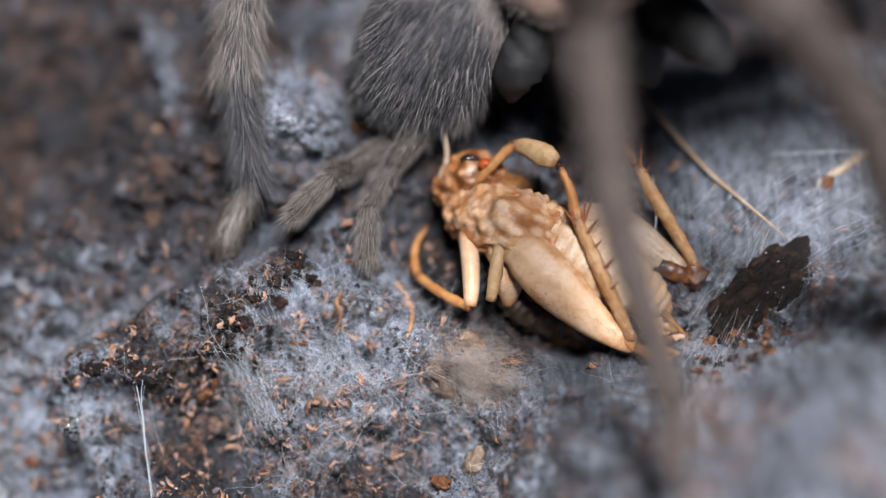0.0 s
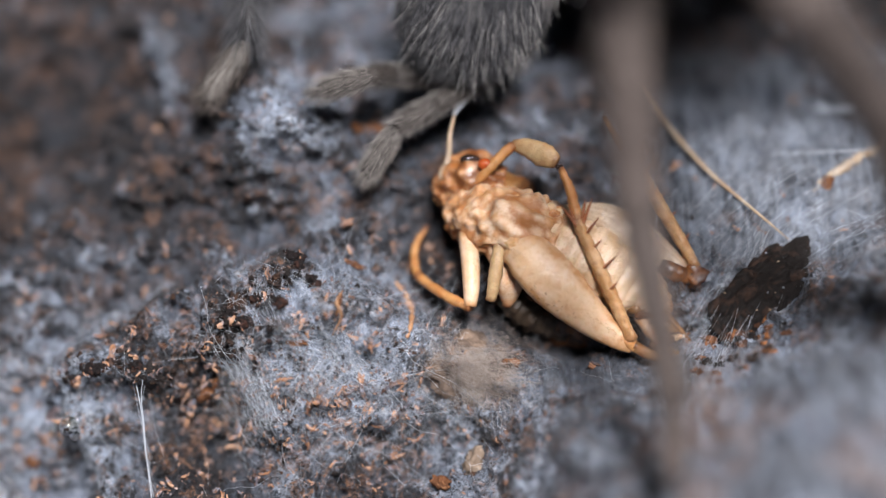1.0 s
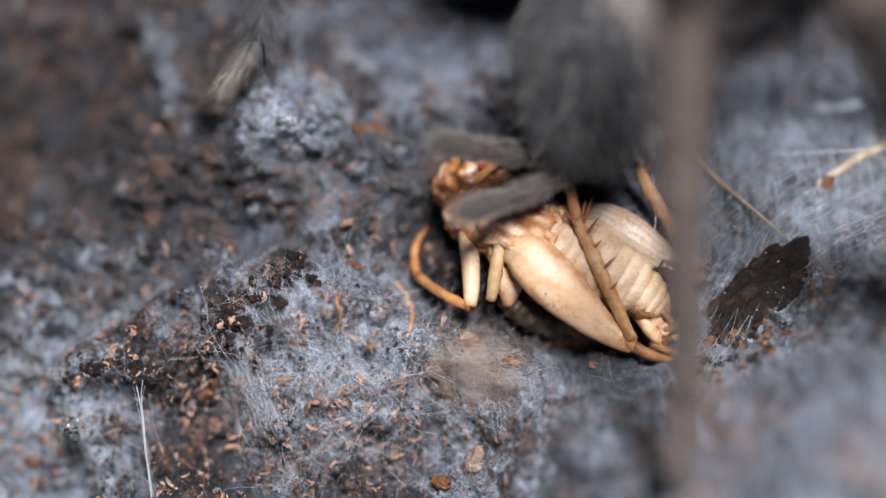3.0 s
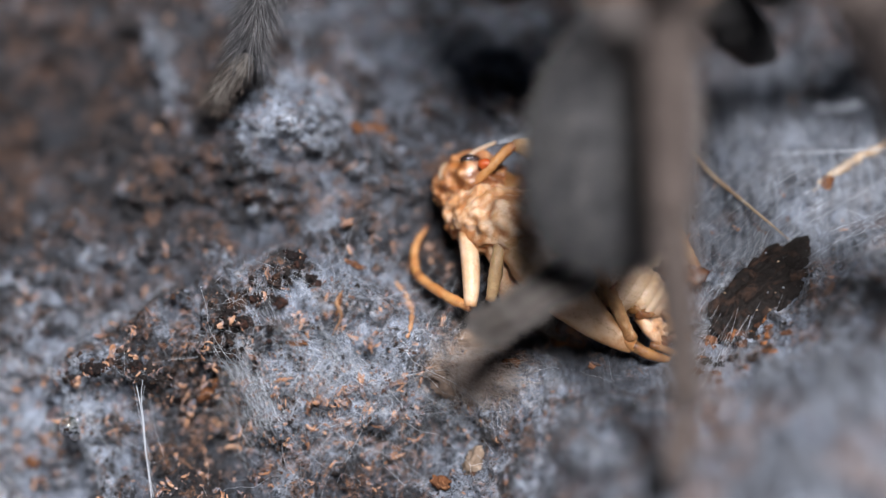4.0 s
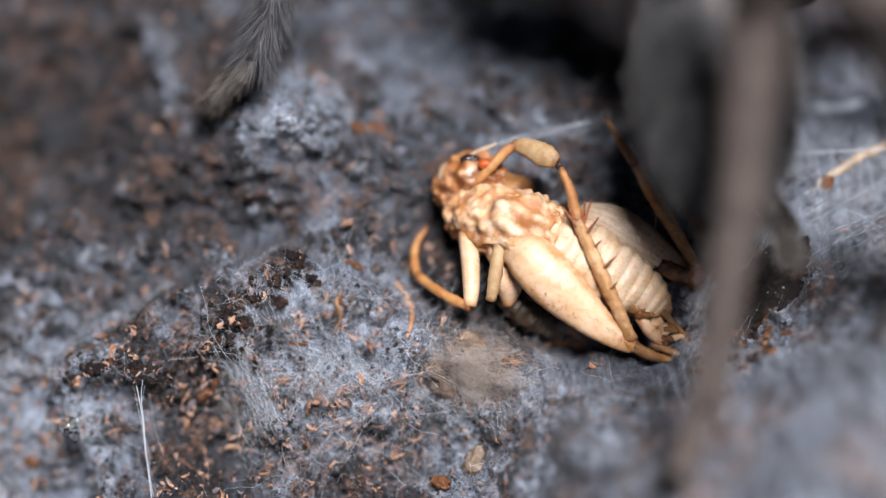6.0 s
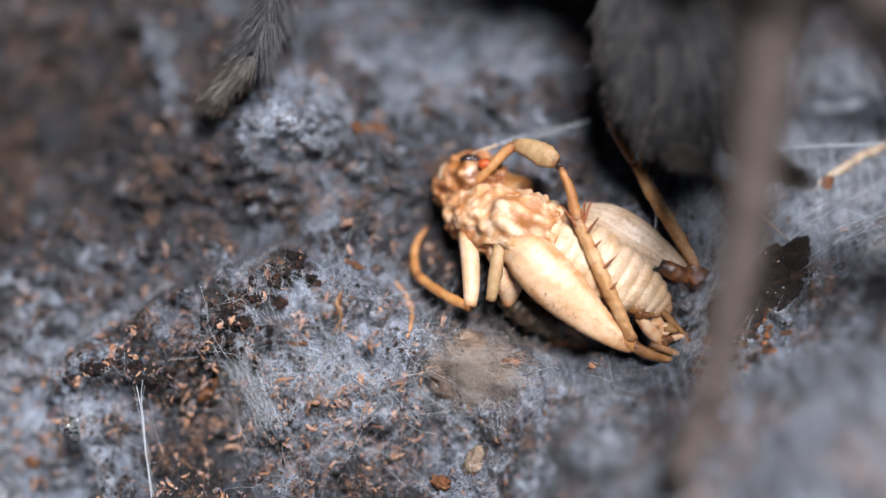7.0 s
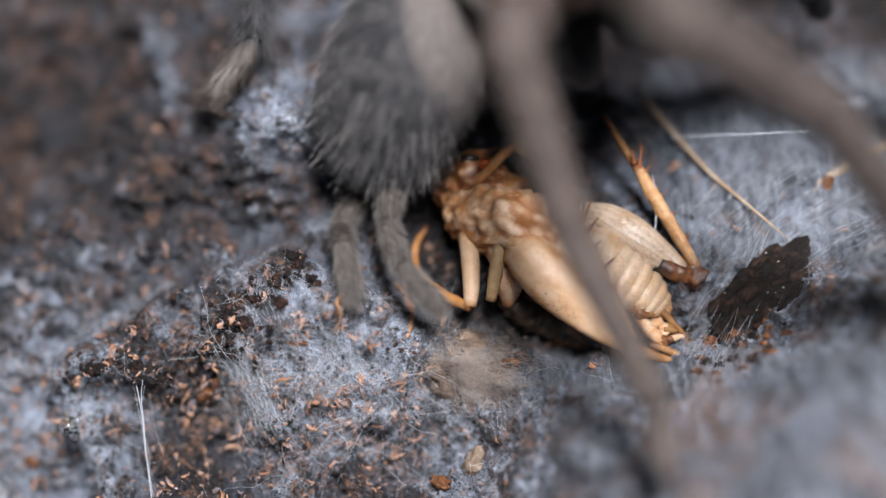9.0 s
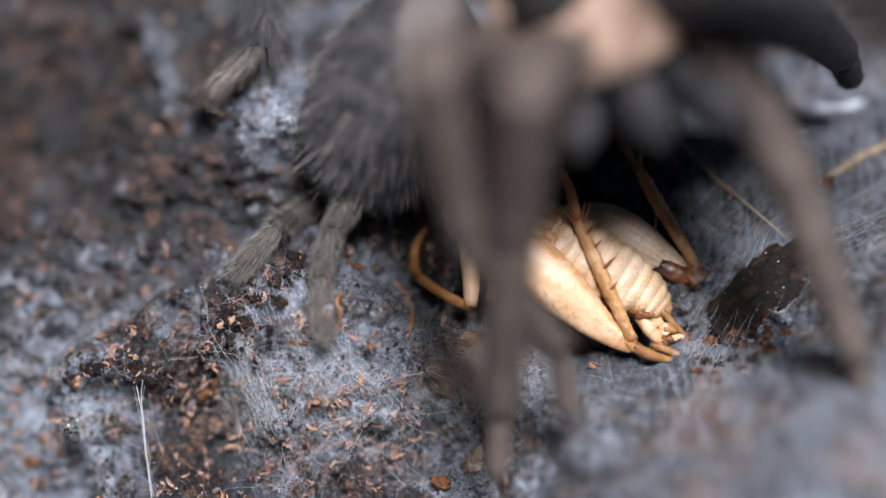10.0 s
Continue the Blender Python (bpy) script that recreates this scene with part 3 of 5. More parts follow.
    for a, b, c, d in ((1032, 396, 1050, 346), (1038, 412, 1062, 382), (1030, 386, 1036, 352), (1022, 402, 990, 360), (1018, 396, 1004, 356), (1050, 438, 1066, 424), (1066, 476, 1092, 452), (1080, 512, 1094, 498)):
        part("spine", hair(lie(a, b, 4.4), lie(c, d, 4.9), 0.17), M["spike"], cricket)
    # far hind leg
    limb("hind_femur", [(1030, 374, -1.2), (1070, 392, -0.6), (1120, 422, -0.2), (1175, 458, -0.2), (1205, 478, 0), (1222, 488, 0)], [0.7, 1.35, 1.5, 1.05, 0.7, 0.55], M["wing"],
         "whitish far thigh with fine lengthwise lines", 40, 72, 0.7, lambda s, a: 1 + 0.014 * math.sin(18 * a) + 0.008 * math.sin(41 * a) + 0.06 * noise.noise(Vector((s * 4, math.cos(a) * 2, math.sin(a) * 2))), tint=lambda s, a: min(1.0, 0.22 * max(0.0, math.sin(18 * a + 0.6 * math.sin(40 * a))) + max(0.0, 5.5 * (s - 0.72))))
    limb("knee_collar", [(1168, 468, 0.5), (1195, 482, 0.4), (1222, 492, 0.2)], [0.45, 0.66, 0.58], M["knee"], "amber brown collar above the knee", 16, 16, 0.8, lumps(8, 0.2))
    part("knee", blob(lie(1228, 488, 0.0), (0.95, 0.85, 0.75), lump=0.35, freq=1.6, seed=4, div=4), M["knee"], cricket, "dark glossy knee")
    limb("hind_shin", [(1232, 474, 0.2), (1195, 410, 0.2), (1155, 345, -0.3), (1128, 295, -0.8)], [0.38, 0.46, 0.52, 0.36], M["shin"], "brown spiny far shin", 40, 14, 1.0, lumps(20, 0.25), tint=ridge_tint)
    limb("hind_foot", [(1126, 295, -0.8), (1100, 255, -1.4), (1070, 205, -2.2)], [0.32, 0.3, 0.14], M["amber"], "", 12, 8)
    for a, b, c, d in ((1132, 298, 1135, 250), (1140, 310, 1150, 290), (1122, 290, 1118, 262), (1165, 355, 1176, 340), (1185, 385, 1197, 372), (1210, 425, 1222, 412), (1150, 330, 1160, 316)):
        part("spine", hair(lie(a, b, -0.4), lie(c, d, -0.2), 0.17), M["spike"], cricket)
    # fore leg bent towards the bank
    limb("fore_femur", [(826, 412, 1.6), (832, 460, 2.0), (834, 510, 1.9), (832, 543, 1.6)], [0.62, 0.68, 0.60, 0.45], M["femur"], "", 18, 14)
    limb("fore_shin", [(834, 544, 1.6), (800, 530, 1.6), (762, 506, 1.2), (741, 490, 0.8)], [0.36, 0.38, 0.34, 0.36], M["orange_shin"], "", 30, 12, 1.0, lumps(16, 0.25))
    limb("fore_foot", [(741, 492, 0.8), (733, 462, 0.4), (738, 430, 0), (756, 402, -0.6)], [0.34, 0.32, 0.26, 0.14], M["orange_shin"], "", 30, 10, 1.0, lumps(16, 0.3))
    limb("stump", [(884, 428, 2.8), (879, 470, 2.8), (874, 505, 2.4), (868, 532, 2.0)], [0.40, 0.50, 0.46, 0.36], M["olive"], "short bent middle leg", 16, 12, 1.0, lumps(12, 0.2))
    limb("side_plate", [(895, 450, 0.8), (902, 495, 0.6), (900, 540, -0.4)], [0.9, 1.0, 0.5], M["pale"], "", 16, 14, 0.8, lumps(6, 0.2))
    # leg arched over the head
    limb("middle_shin", [(832, 332, 2.8), (860, 305, 3.2), (888, 275, 3.0), (910, 257, 2.6)], [0.26, 0.35, 0.38, 0.36], M["orange_shin"], "", 24, 12, 1.0, lumps(12, 0.2))
    limb("middle_femur", [(908, 256, 2.4), (935, 262, 2.4), (965, 276, 2.2), (986, 288, 2.0)], [0.38, 0.68, 0.86, 0.46], M["olive"], "flattened tan thigh over the head", 24, 18, 0.55, lumps(8, 0.15))
    # tail end
    for pts, r, m in ((((1120, 612, 2.2), (1150, 628, 1.8), (1195, 640, 1.0)), (0.42, 0.4, 0.2), "amber"),
                      (((1150, 530, 0.6), (1190, 570, 0.6), (1228, 612, -0.2)), (0.32, 0.24, 0.08), "amber"),
                      (((1150, 610, 1.0), (1185, 622, 0.8), (1215, 640, 0.6), (1218, 665, 0.4)), (0.3, 0.28, 0.22, 0.12), "amber"),
                      (((1160, 555, 0), (1180, 590, -0.2), (1205, 625, -0.8)), (0.5, 0.36, 0.1), "knee"),
                      (((1130, 560, 1.0), (1155, 590, 1.0), (1175, 610, 0.6)), (0.42, 0.5, 0.3), "pale")):
        limb("tail_piece", pts, r, M[m], "", 14, 10, 1.0, lumps(10, 0.15))
    rnd = random.Random(33)
    for i in range(16):
        f = rnd.random()
        r = rnd.uniform(0.18, 0.42)
        part("tail_bit", blob(lie(1128 + 70 * f + rnd.uniform(-10, 10), 552 + 62 * f + rnd.uniform(-16, 16), 1.6 - 1.2 * f), (r * 1.5, r, r), lump=0.6, freq=1.6, seed=50 + i, div=2), M[("pale", "amber", "knee")[i % 3]], cricket)
    # fine bristles on the hind thigh and the face
    bristles = []
    for i in range(160):
        s = random.random()
        a, b = 905 + 215 * s, 440 + 175 * s
        off = (1 - abs(2 * s - 0.8)) * 30
        q = random.uniform(-1, 1)
        p = lie(a + q * off * 0.7, b - q * off, 5.3 - abs(q) * 1.8 - 1.5 * s)
        bristles.append(hair(p, p + (RIGHT * random.uniform(-.2, .5) - UP * random.uniform(0.1, .5) - AHEAD * 0.4) * MM, 0.012, segs=2))
    part("bristle", join(*bristles), M["amber"], cricket)


make_cricket()
antenna = part("antenna", loft([Vector(p) * MM for p in ((0, 0, 0), (0.15, 1.2, 0.1), (0.1, 2.6, 0), (0.3, 4.2, -0.2))], [0.24, 0.20, 0.17, 0.10], 48, 8, bump=rings(18, 0.3)), M["wing"], cricket, "pale ringed feeler", local=True)

# ---- the tarantula ----
BODY = [  # seconds, rear tip of the abdomen (a, b, w), its front end (a, b, w)
    (0.0, 700, 215, -4.5, 865, -110, 1), (0.4, 720, 168, -4.5, 875, -160, 1), (0.8, 745, 145, -5, 882, -190, 1), (1.0, 800, 125, -4, 905, -230, 3),
    (1.4, 865, 85, -7, 930, -320, 0), (1.8, 1000, 140, -5, 1010, -270, 2), (2.1, 1065, 165, -5, 1080, -245, 0), (2.5, 1050, 180, -5, 1080, -230, 0),
    (2.7, 1040, 215, -3, 1080, -195, 5), (3.2, 1030, 320, 7, 1085, -90, 13), (3.8, 1040, 420, 12, 1105, 5, 17), (4.0, 1055, 455, 12, 1115, 35, 17),
    (4.5, 1105, 470, 12, 1135, 45, 17), (5.0, 1135, 470, 12, 1155, 45, 17), (5.5, 1232, 430, 12, 1235, 10, 17), (5.7, 1258, 400, 11, 1248, -20, 16),
    (6.2, 1275, 330, 7, 1250, -90, 12), (6.8, 1262, 265, 2, 1225, -150, 8), (7.0, 1212, 255, 2, 1192, -165, 8), (7.3, 1120, 240, 2, 1125, -180, 8),
    (7.5, 1050, 240, 1, 1070, -180, 8), (7.7, 965, 195, 2, 995, -215, 9), (8.1, 800, 200, 3, 905, -190, 10), (8.5, 745, 330, 1, 850, -70, 9),
    (9.0, 650, 300, -1, 790, -80, 9), (9.2, 610, 300, -1, 780, -60, 10), (9.5, 610, 315, -1, 785, -20, 10), (9.7, 620, 325, -1, 800, -10, 10), (10.0, 620, 315, -1, 790, -20, 10)]
TIMES = [r[0] for r in BODY]


def along(table, t):
    """The row of a table at t, between its rows."""
    for r, q in zip(table, table[1:]):
        if r[0] <= t <= q[0]:
            f = (t - r[0]) / (q[0] - r[0])
            return [x + (y - x) * f for x, y in zip(r[1:], q[1:])]
    return list(table[-1][1:])


def aim(a, b, top=None):
    """A pose at a whose y axis points to b and whose z axis leans to top."""
    y = (b - a).normalized()
    z = top if top is not None else -AHEAD
    x = y.cross(z).normalized()
    z = x.cross(y)
    return Matrix.Translation(a) @ Matrix((x, y, z)).transposed().to_4x4()


def chain(start, targets, lengths, lean, spare=0.95):
    """Poses of rigid links one after another: each points at its target, its spare length leaning to (1) or from (-1) the eye."""
    out, p = [], start
    for q, length in zip(targets, lengths):
        d = q - p
        flat_d = d + AHEAD * (-d.dot(AHEAD))
        share = flat_d.length / (length * MM)
        share = min(max(share, spare), 0.99) if share > 0.5 else share
        v = flat_d.normalized() * share - AHEAD * (lean * math.sqrt(1 - share * share))
        e = p + v.normalized() * (length * MM)
        top = -AHEAD if abs(v.normalized().dot(AHEAD)) < 0.93 else UP
        out.append(aim(p, e, top))
        p = e
    return out


def furred(profile, length, count, hair_mm, r, flat=1.0, lift=0.35, seed=1, back=1.0, thick=(0.6, 1.3)):
    """Hairs over a body of revolution along y. profile(s): radius in mm. back: 1 lays them to y = 0."""
    rnd = random.Random(seed)
    out = []
    for _ in range(count):
        s = rnd.random()
        a = rnd.uniform(0, 2 * math.pi)
        q = profile(s)
        p = Vector((q * math.cos(a), length * s, q * flat * math.sin(a))) * MM
        n = Vector((math.cos(a), 0.0, math.sin(a)))
        l = hair_mm * rnd.uniform(*thick)
        d = (Vector((0, -back, 0)) + n * lift * rnd.uniform(0.5, 1.7) + Vector((rnd.gauss(0, .16), rnd.gauss(0, .1), rnd.gauss(0, .16)))).normalized()
        out.append(hair(p, p + d * (l * MM), r * rnd.uniform(0.7, 1.2), Vector((0, -back, 0)) * (0.18 * l * MM)))
    return join(*out)


def pod(profile, length, rings_n=32, sides=28, flat=1.0, curve=None):
    """A body of revolution along y from 0 to length (mm), closed at both ends."""
    verts, faces = [], []
    for i in range(rings_n + 1):
        s = i / rings_n
        for j in range(sides):
            a = 2 * math.pi * j / sides
            q = max(profile(s), 0.01)
            verts.append(Vector((q * math.cos(a), length * s, q * flat * math.sin(a))) * MM)
    for i in range(rings_n):
        for j in range(sides):
            k2 = (j + 1) % sides
            faces.append((i * sides + j, (i + 1) * sides + j, (i + 1) * sides + k2, i * sides + k2))
    faces.append(tuple(range(sides)))
    faces.append(tuple(range(rings_n * sides + sides - 1, rings_n * sides - 1, -1)))
    return verts, faces


tarantula = thing("tarantula", at(900, 0, 8), "grey hairy tarantula with long spinnerets and a tan carapace", "spider")


def belly(s):
    x = 2 * (s ** 0.85) - 1
    return 5.6 * max(1 - abs(x) ** 2.3, 0.015) ** 0.5 * (0.93 + 0.07 * s)


def make_abdomen():
    ob = part("abdomen", pod(belly, 17.4, 40, 40, 1.08), M["back"], tarantula, "dark grey furry abdomen", local=True)
    part("fur", furred(belly, 17.4, 24000, 0.95, 0.013, 1.08, 0.28, 3), M["fur"], ob, local=True)
    part("bristle", furred(belly, 17.4, 1300, 1.7, 0.017, 1.08, 0.85, 4), M["bristle"], ob, local=True)
    return ob


def link(name, length, r0, r1, tip_round, hairs, hair_mm, skin, fur, hair_r=0.02, label="", lift=0.35, notch=0.6):
    def prof(s):
        q = (r0 + (r1 - r0) * s) * (min(1.0, math.sqrt(s * 7 + 0.02)) if name == "tarsus" else 1.0)
        if name == "tarsus":
            q *= min(1.0, 0.3 + 3 * (1 - s))
        if name == "spinneret_tip":
            return r0 * (0.55 + 0.5 * math.sin(math.pi * min(1.0, 0.15 + 0.75 * s))) * min(1.0, math.sqrt(max(1 - s, 0.0) * 6))
        if name.startswith("spin"):
            return q * (0.86 + 0.18 * math.sin(math.pi * s) ** 0.7) * min(1.0, 0.8 + 3 * (1 - s))
        return q * min(1.0, notch + 5 * s) * (min(1.0, math.sqrt(max(1 - s, 0.0) * tip_round)) if tip_round else min(1.0, notch + 0.1 + 3 * (1 - s)))
    thin = 0.62 if name == "spinneret_tip" else 1.0
    ob = part(name, pod(prof, length, 20, 16, thin), M[skin], tarantula, label, local=True)
    if hairs:
        part("fur", furred(prof, length, hairs, hair_mm, hair_r, thin, lift, int(length * 10) + hairs, back=-1.0 if name.startswith("s") else 1.0), M[fur], ob, local=True)
    return ob


def make_spinneret():
    return [link("spinneret", 3.7, 0.92, 0.74, 0, 700, 0.75, "spin", "fringe", 0.014, lift=0.5), link("spinneret_joint", 3.4, 0.76, 0.66, 0, 700, 0.9, "spin", "fringe", 0.015, lift=0.55),
            link("spinneret_tip", 4.4, 0.72, 0.6, 5, 1000, 0.95, "spin", "blade", 0.015, lift=0.38)]


def make_leg(lengths, radii, hairs, hair_mm, skins=("leg", "leg", "leg", "leg"), coat="legfur"):
    names = ("tarsus", "metatarsus", "tibia", "femur")
    out = []
    for i, (n, l, r, h) in enumerate(zip(names, lengths, radii, hairs)):
        out.append(link(n, l, r[0], r[1], 0, h, hair_mm * (0.4 if i == 0 else 1.0), skins[i], ("legfur", "fur", "palefur", "legfur")[i] if hair_mm > 2 else coat, 0.02, "", 0.55, 0.86))
    return out


abdomen = make_abdomen()
near_spinneret, far_spinneret = make_spinneret(), make_spinneret()
small_spinneret = link("small_spinneret", 1.9, 0.55, 0.45, 4, 200, 0.4, "spin", "legfur", 0.014)
near_leg = make_leg((5.0, 12.0, 13.5, 16.0), ((0.75, 0.85), (0.9, 1.3), (1.3, 1.8), (1.8, 2.1)), (500, 900, 900, 700), 1.0)
side_leg = make_leg((5.0, 14.0, 14.0, 16.0), ((0.7, 0.9), (1.1, 1.5), (1.6, 1.9), (1.9, 2.2)), (300, 700, 700, 700), 1.0)
rear_leg = make_leg((5.6, 8.0, 9.0, 12.0), ((0.9, 1.0), (0.7, 0.95), (1.1, 1.35), (1.8, 2.0)), (900, 1500, 1300, 500), 2.4, ("pad", "hide", "hide", "leg"))
# far leg: near-black hide and fur stand in for the shade over it
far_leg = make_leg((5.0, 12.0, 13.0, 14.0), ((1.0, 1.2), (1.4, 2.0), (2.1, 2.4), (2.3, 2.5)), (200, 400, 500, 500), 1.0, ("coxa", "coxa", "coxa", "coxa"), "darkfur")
last_leg = make_leg((5.0, 12.0, 12.0, 14.0), ((0.8, 0.9), (1.0, 1.5), (1.6, 1.9), (1.9, 2.2)), (300, 500, 500, 400), 1.0)


def make_carapace():
    def shell(s):
        return 6.2 * math.sin(math.pi * (0.08 + 0.84 * s)) ** 0.5
    dome = pod(shell, 13.0, 60, 64, 0.42)
    for v in dome[0]:              # radial furrows and the pit in the middle
        x, y = v.x / MM, v.y / MM - 6.2
        d = math.hypot(x, y)
        v.z *= 1 - 0.30 * math.exp(-(d / 1.0) ** 2) - 0.22 * max(0.0, math.cos(4 * math.atan2(y, x))) ** 4 * min(1.0, d / 3) - 0.3 * math.exp(-((d - 3.6) / 0.5) ** 2) * (y > 0)
        v.z *= 1 + 0.25 * noise.noise(Vector((x * 0.5, y * 0.5, 2)))
    ob = part("carapace", dome, M["tan"], tarantula, "tan velvety carapace", local=True)
    part("fur", furred(shell, 13.0, 2500, 0.9, 0.02, 0.42, 0.3, 9), M["palefur"], ob, local=True)
    below, faces = pod(shell, 13.0, 24, 24, 0.5)
    part("sternum", ([v * 0.86 + Vector((0, 0.9, -2.6)) * MM for v in below], faces), M["hide"], ob, "dark hairy underside", local=True)

    # body parts mostly out of view, added for the shade they cast
    def hairy(name, pts, radii, label):
        limb_geo = loft([Vector(p) * MM for p in pts], radii, 24, 14, hint=(0, 0, 1))
        return part(name, limb_geo, M["hide"], ob, label, local=True)
    for x in (-1.7, 1.7):
        hairy("chelicera", [(x, 11.5, 0.2), (x, 14.5, 0.4), (x * 0.9, 17.0, -1.5), (x * 0.8, 18.0, -4.0)], [1.5, 1.9, 1.6, 0.5], "dark hairy chelicera")
    # the hips of the walking legs, coloured near-black for the shade of the shield
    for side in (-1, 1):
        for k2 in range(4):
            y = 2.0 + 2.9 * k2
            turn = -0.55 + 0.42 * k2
            part("coxa", loft([Vector(p) * MM for p in ((side * 3.2, y, -2.4), (side * 6.4, y + 2.2 * turn, -2.6), (side * (9.2 - abs(turn)), y + 5.0 * turn, -2.2), (side * (11.0 - abs(turn)), y + 6.6 * turn, -2.8))], [1.6, 1.95, 1.7, 0.35], 20, 16, hint=(0, 0, 1), bump=lumps(9, 0.25, k2)), M["coxa"], ob, "hairy hip of a walking leg, shade painted black", local=True)
    # front legs of the far side, held forward; unseen, added for their shade
    for k2 in (0, 1):
        y0, y1, y2 = 10.0 - 2.5 * k2, 20 - 5 * k2, 32 - 8 * k2
        hairy("front_leg", [(-5.5, y0, -1), (-8, y1 - 3, 5), (-10 - 2 * k2, y1, 7), (-12 - 3 * k2, y2 - 3, 2), (-13 - 3 * k2, y2, -6)], [2.0, 2.1, 2.0, 1.7, 1.2], "dark hairy front leg")
    for x in (-3.2, 0.8):           # feelers beside the mouth, stretched ahead; mostly unseen, added to shade the slope
        hairy("pedipalp", [(x, 11, 0), (x, 18, 5), (x + 0.4, 23, 6), (x + 0.8, 30, 3), (x + 1.2, 35, -4)], [1.9, 2.2, 2.1, 1.8, 1.2], "dark hairy pedipalp")
    return ob


carapace = make_carapace()


# ---- litter, silk and drops on the ground ----
def spot(a, b, lift=0.0):
    """A ground place from grid steps (mm across and up on the bench)."""
    u, v = (a - 784) * GRAIN / MM, (441 - b) * GRAIN / MM
    return bench(u, v, relief(u, v) + lift)


def scatter(rnd):
    """A random place on the seen stretch, more often on the bank."""
    if rnd.random() < 0.55:
        return rnd.gauss(480, 230), rnd.gauss(690, 120)
    return rnd.uniform(-150, 1720), rnd.uniform(-250, 1000)


def flake(p, way, side, up, l, w, h, bend):
    """A short bent fibre with ragged ends, sizes in mm."""
    r = random.Random(int(p.x * 1e8))
    out = []
    for i in range(1 if l < 0.3 else r.choice((2, 3, 3, 4))):     # splintered strands side by side
        kink, slip, gape = r.gauss(0, 0.10) * l, r.gauss(0, 0.16) * l, r.uniform(-0.4, 0.4) * w
        part_l = l * r.uniform(0.45, 1.0)
        fan = r.gauss(0, 0.16) * l
        line = [p + (way * (q * part_l + slip) + side * (gape + fan * q + kink * (1 - 4 * q * q)) + up * (bend * (0.25 - q * q))) * MM for q in (-0.5, -0.1, 0.2, 0.5)]
        thick = w * (0.5 if l < 0.3 else r.uniform(0.16, 0.36))
        out.append(loft(line, [thick * r.uniform(0.3, 0.9), thick, thick * r.uniform(0.7, 1.1), thick * r.uniform(0.1, 0.6)], 4, 4, hint=up, flat=r.uniform(0.4, 0.9), bump=lambda t, a: 1 + r.uniform(-0.4, 0.4)))
    return join(*out)


def make_litter():
    rnd = random.Random(11)
    out = []

    def drop(a, b, l, broad, lift):
        n = (-AHEAD + RIGHT * rnd.gauss(0, .35) + UP * rnd.gauss(0, .35)).normalized()
        way = RIGHT * rnd.gauss(0, 1) + UP * rnd.gauss(0, 1)
        way = (way - n * way.dot(n)).normalized()
        out.append(flake(spot(a, b, lift), way, n.cross(way), n, l, l * broad, l * broad * rnd.uniform(0.15, 0.4), rnd.uniform(-0.2, 0.4) * l))
    while len(out) < 2300:
        a, b = scatter(rnd)
        if a > 1080 and b > 560 and rnd.random() < 0.93:
            continue
        if noise.noise(Vector((a * 0.012, b * 0.012, 2))) < rnd.uniform(-0.5, 0.35):
            continue
        big = rnd.random() ** 3
        drop(a, b, (0.18 + 1.2 * big) * rnd.uniform(0.7, 1.3), rnd.uniform(0.14, 0.5), rnd.uniform(-0.16, 0.06))
        for i in range(rnd.choice((0, 0, 0, 1, 2))):      # crumbs off the same bit
            drop(a + rnd.gauss(0, 9), b + rnd.gauss(0, 9), rnd.uniform(0.08, 0.25), rnd.uniform(0.3, 0.7), rnd.uniform(-0.06, 0.05))
    for i in range(900):           # flecks all over the knoll
        drop(rnd.gauss(600, 110), rnd.gauss(690, 90), 0.2 + 1.1 * rnd.random() ** 3, rnd.uniform(0.14, 0.45), rnd.uniform(-0.12, 0.09))
    for i in range(70):           # pale bits down in the pit
        drop(rnd.gauss(60, 70), rnd.gauss(790, 75), rnd.uniform(0.3, 1.0), rnd.uniform(0.4, 0.8), 0.05)
    for i in range(300):           # thick litter in the gully under the ridge
        drop(rnd.gauss(335, 75), rnd.gauss(735, 85), 0.2 + 1.0 * rnd.random() ** 2, rnd.uniform(0.14, 0.45), rnd.uniform(-0.05, 0.12))
    solo("fibre_litter", join(*out), M["chip"], "scattered orange-brown coconut fibre bits on the soil", "litter", "stuff", smooth=False)


def make_crumbs():
    rnd = random.Random(5)
    kinds = [blob((0, 0, 0), (1, 1, 1), lump=1.1, freq=1.7, seed=i, div=2) for i in range(8)]
    out = []
    while len(out) < 1000:
        a, b = scatter(rnd)
        rim = math.exp(-((math.hypot((a - 545) / 150, (b - 600) / 115) - 1) / 0.13) ** 2) if a < 520 and b < 640 else 0
        ridge = math.exp(-((b - 655 - (a - 120) * 0.06) / 22) ** 2) if 110 < a < 420 else 0
        if rnd.random() > 0.05 + rim + 0.35 * ridge or (a > 1060 and b > 560):
            continue
        c = spot(a, b, rnd.uniform(-0.1, 0.1))
        r = rnd.uniform(0.06, 0.2) * (1 + 0.9 * max(rim, ridge) * rnd.random())
        turn = Euler((rnd.uniform(0, 6), rnd.uniform(0, 6), rnd.uniform(0, 6))).to_matrix()
        vs, fs = rnd.choice(kinds)
        out.append(([c + turn @ (v * r) for v in vs], fs))
    solo("soil_crumb", join(*out), M["crumb"], "dark brown soil crumbs along the bank", "soil", "stuff", smooth=False)


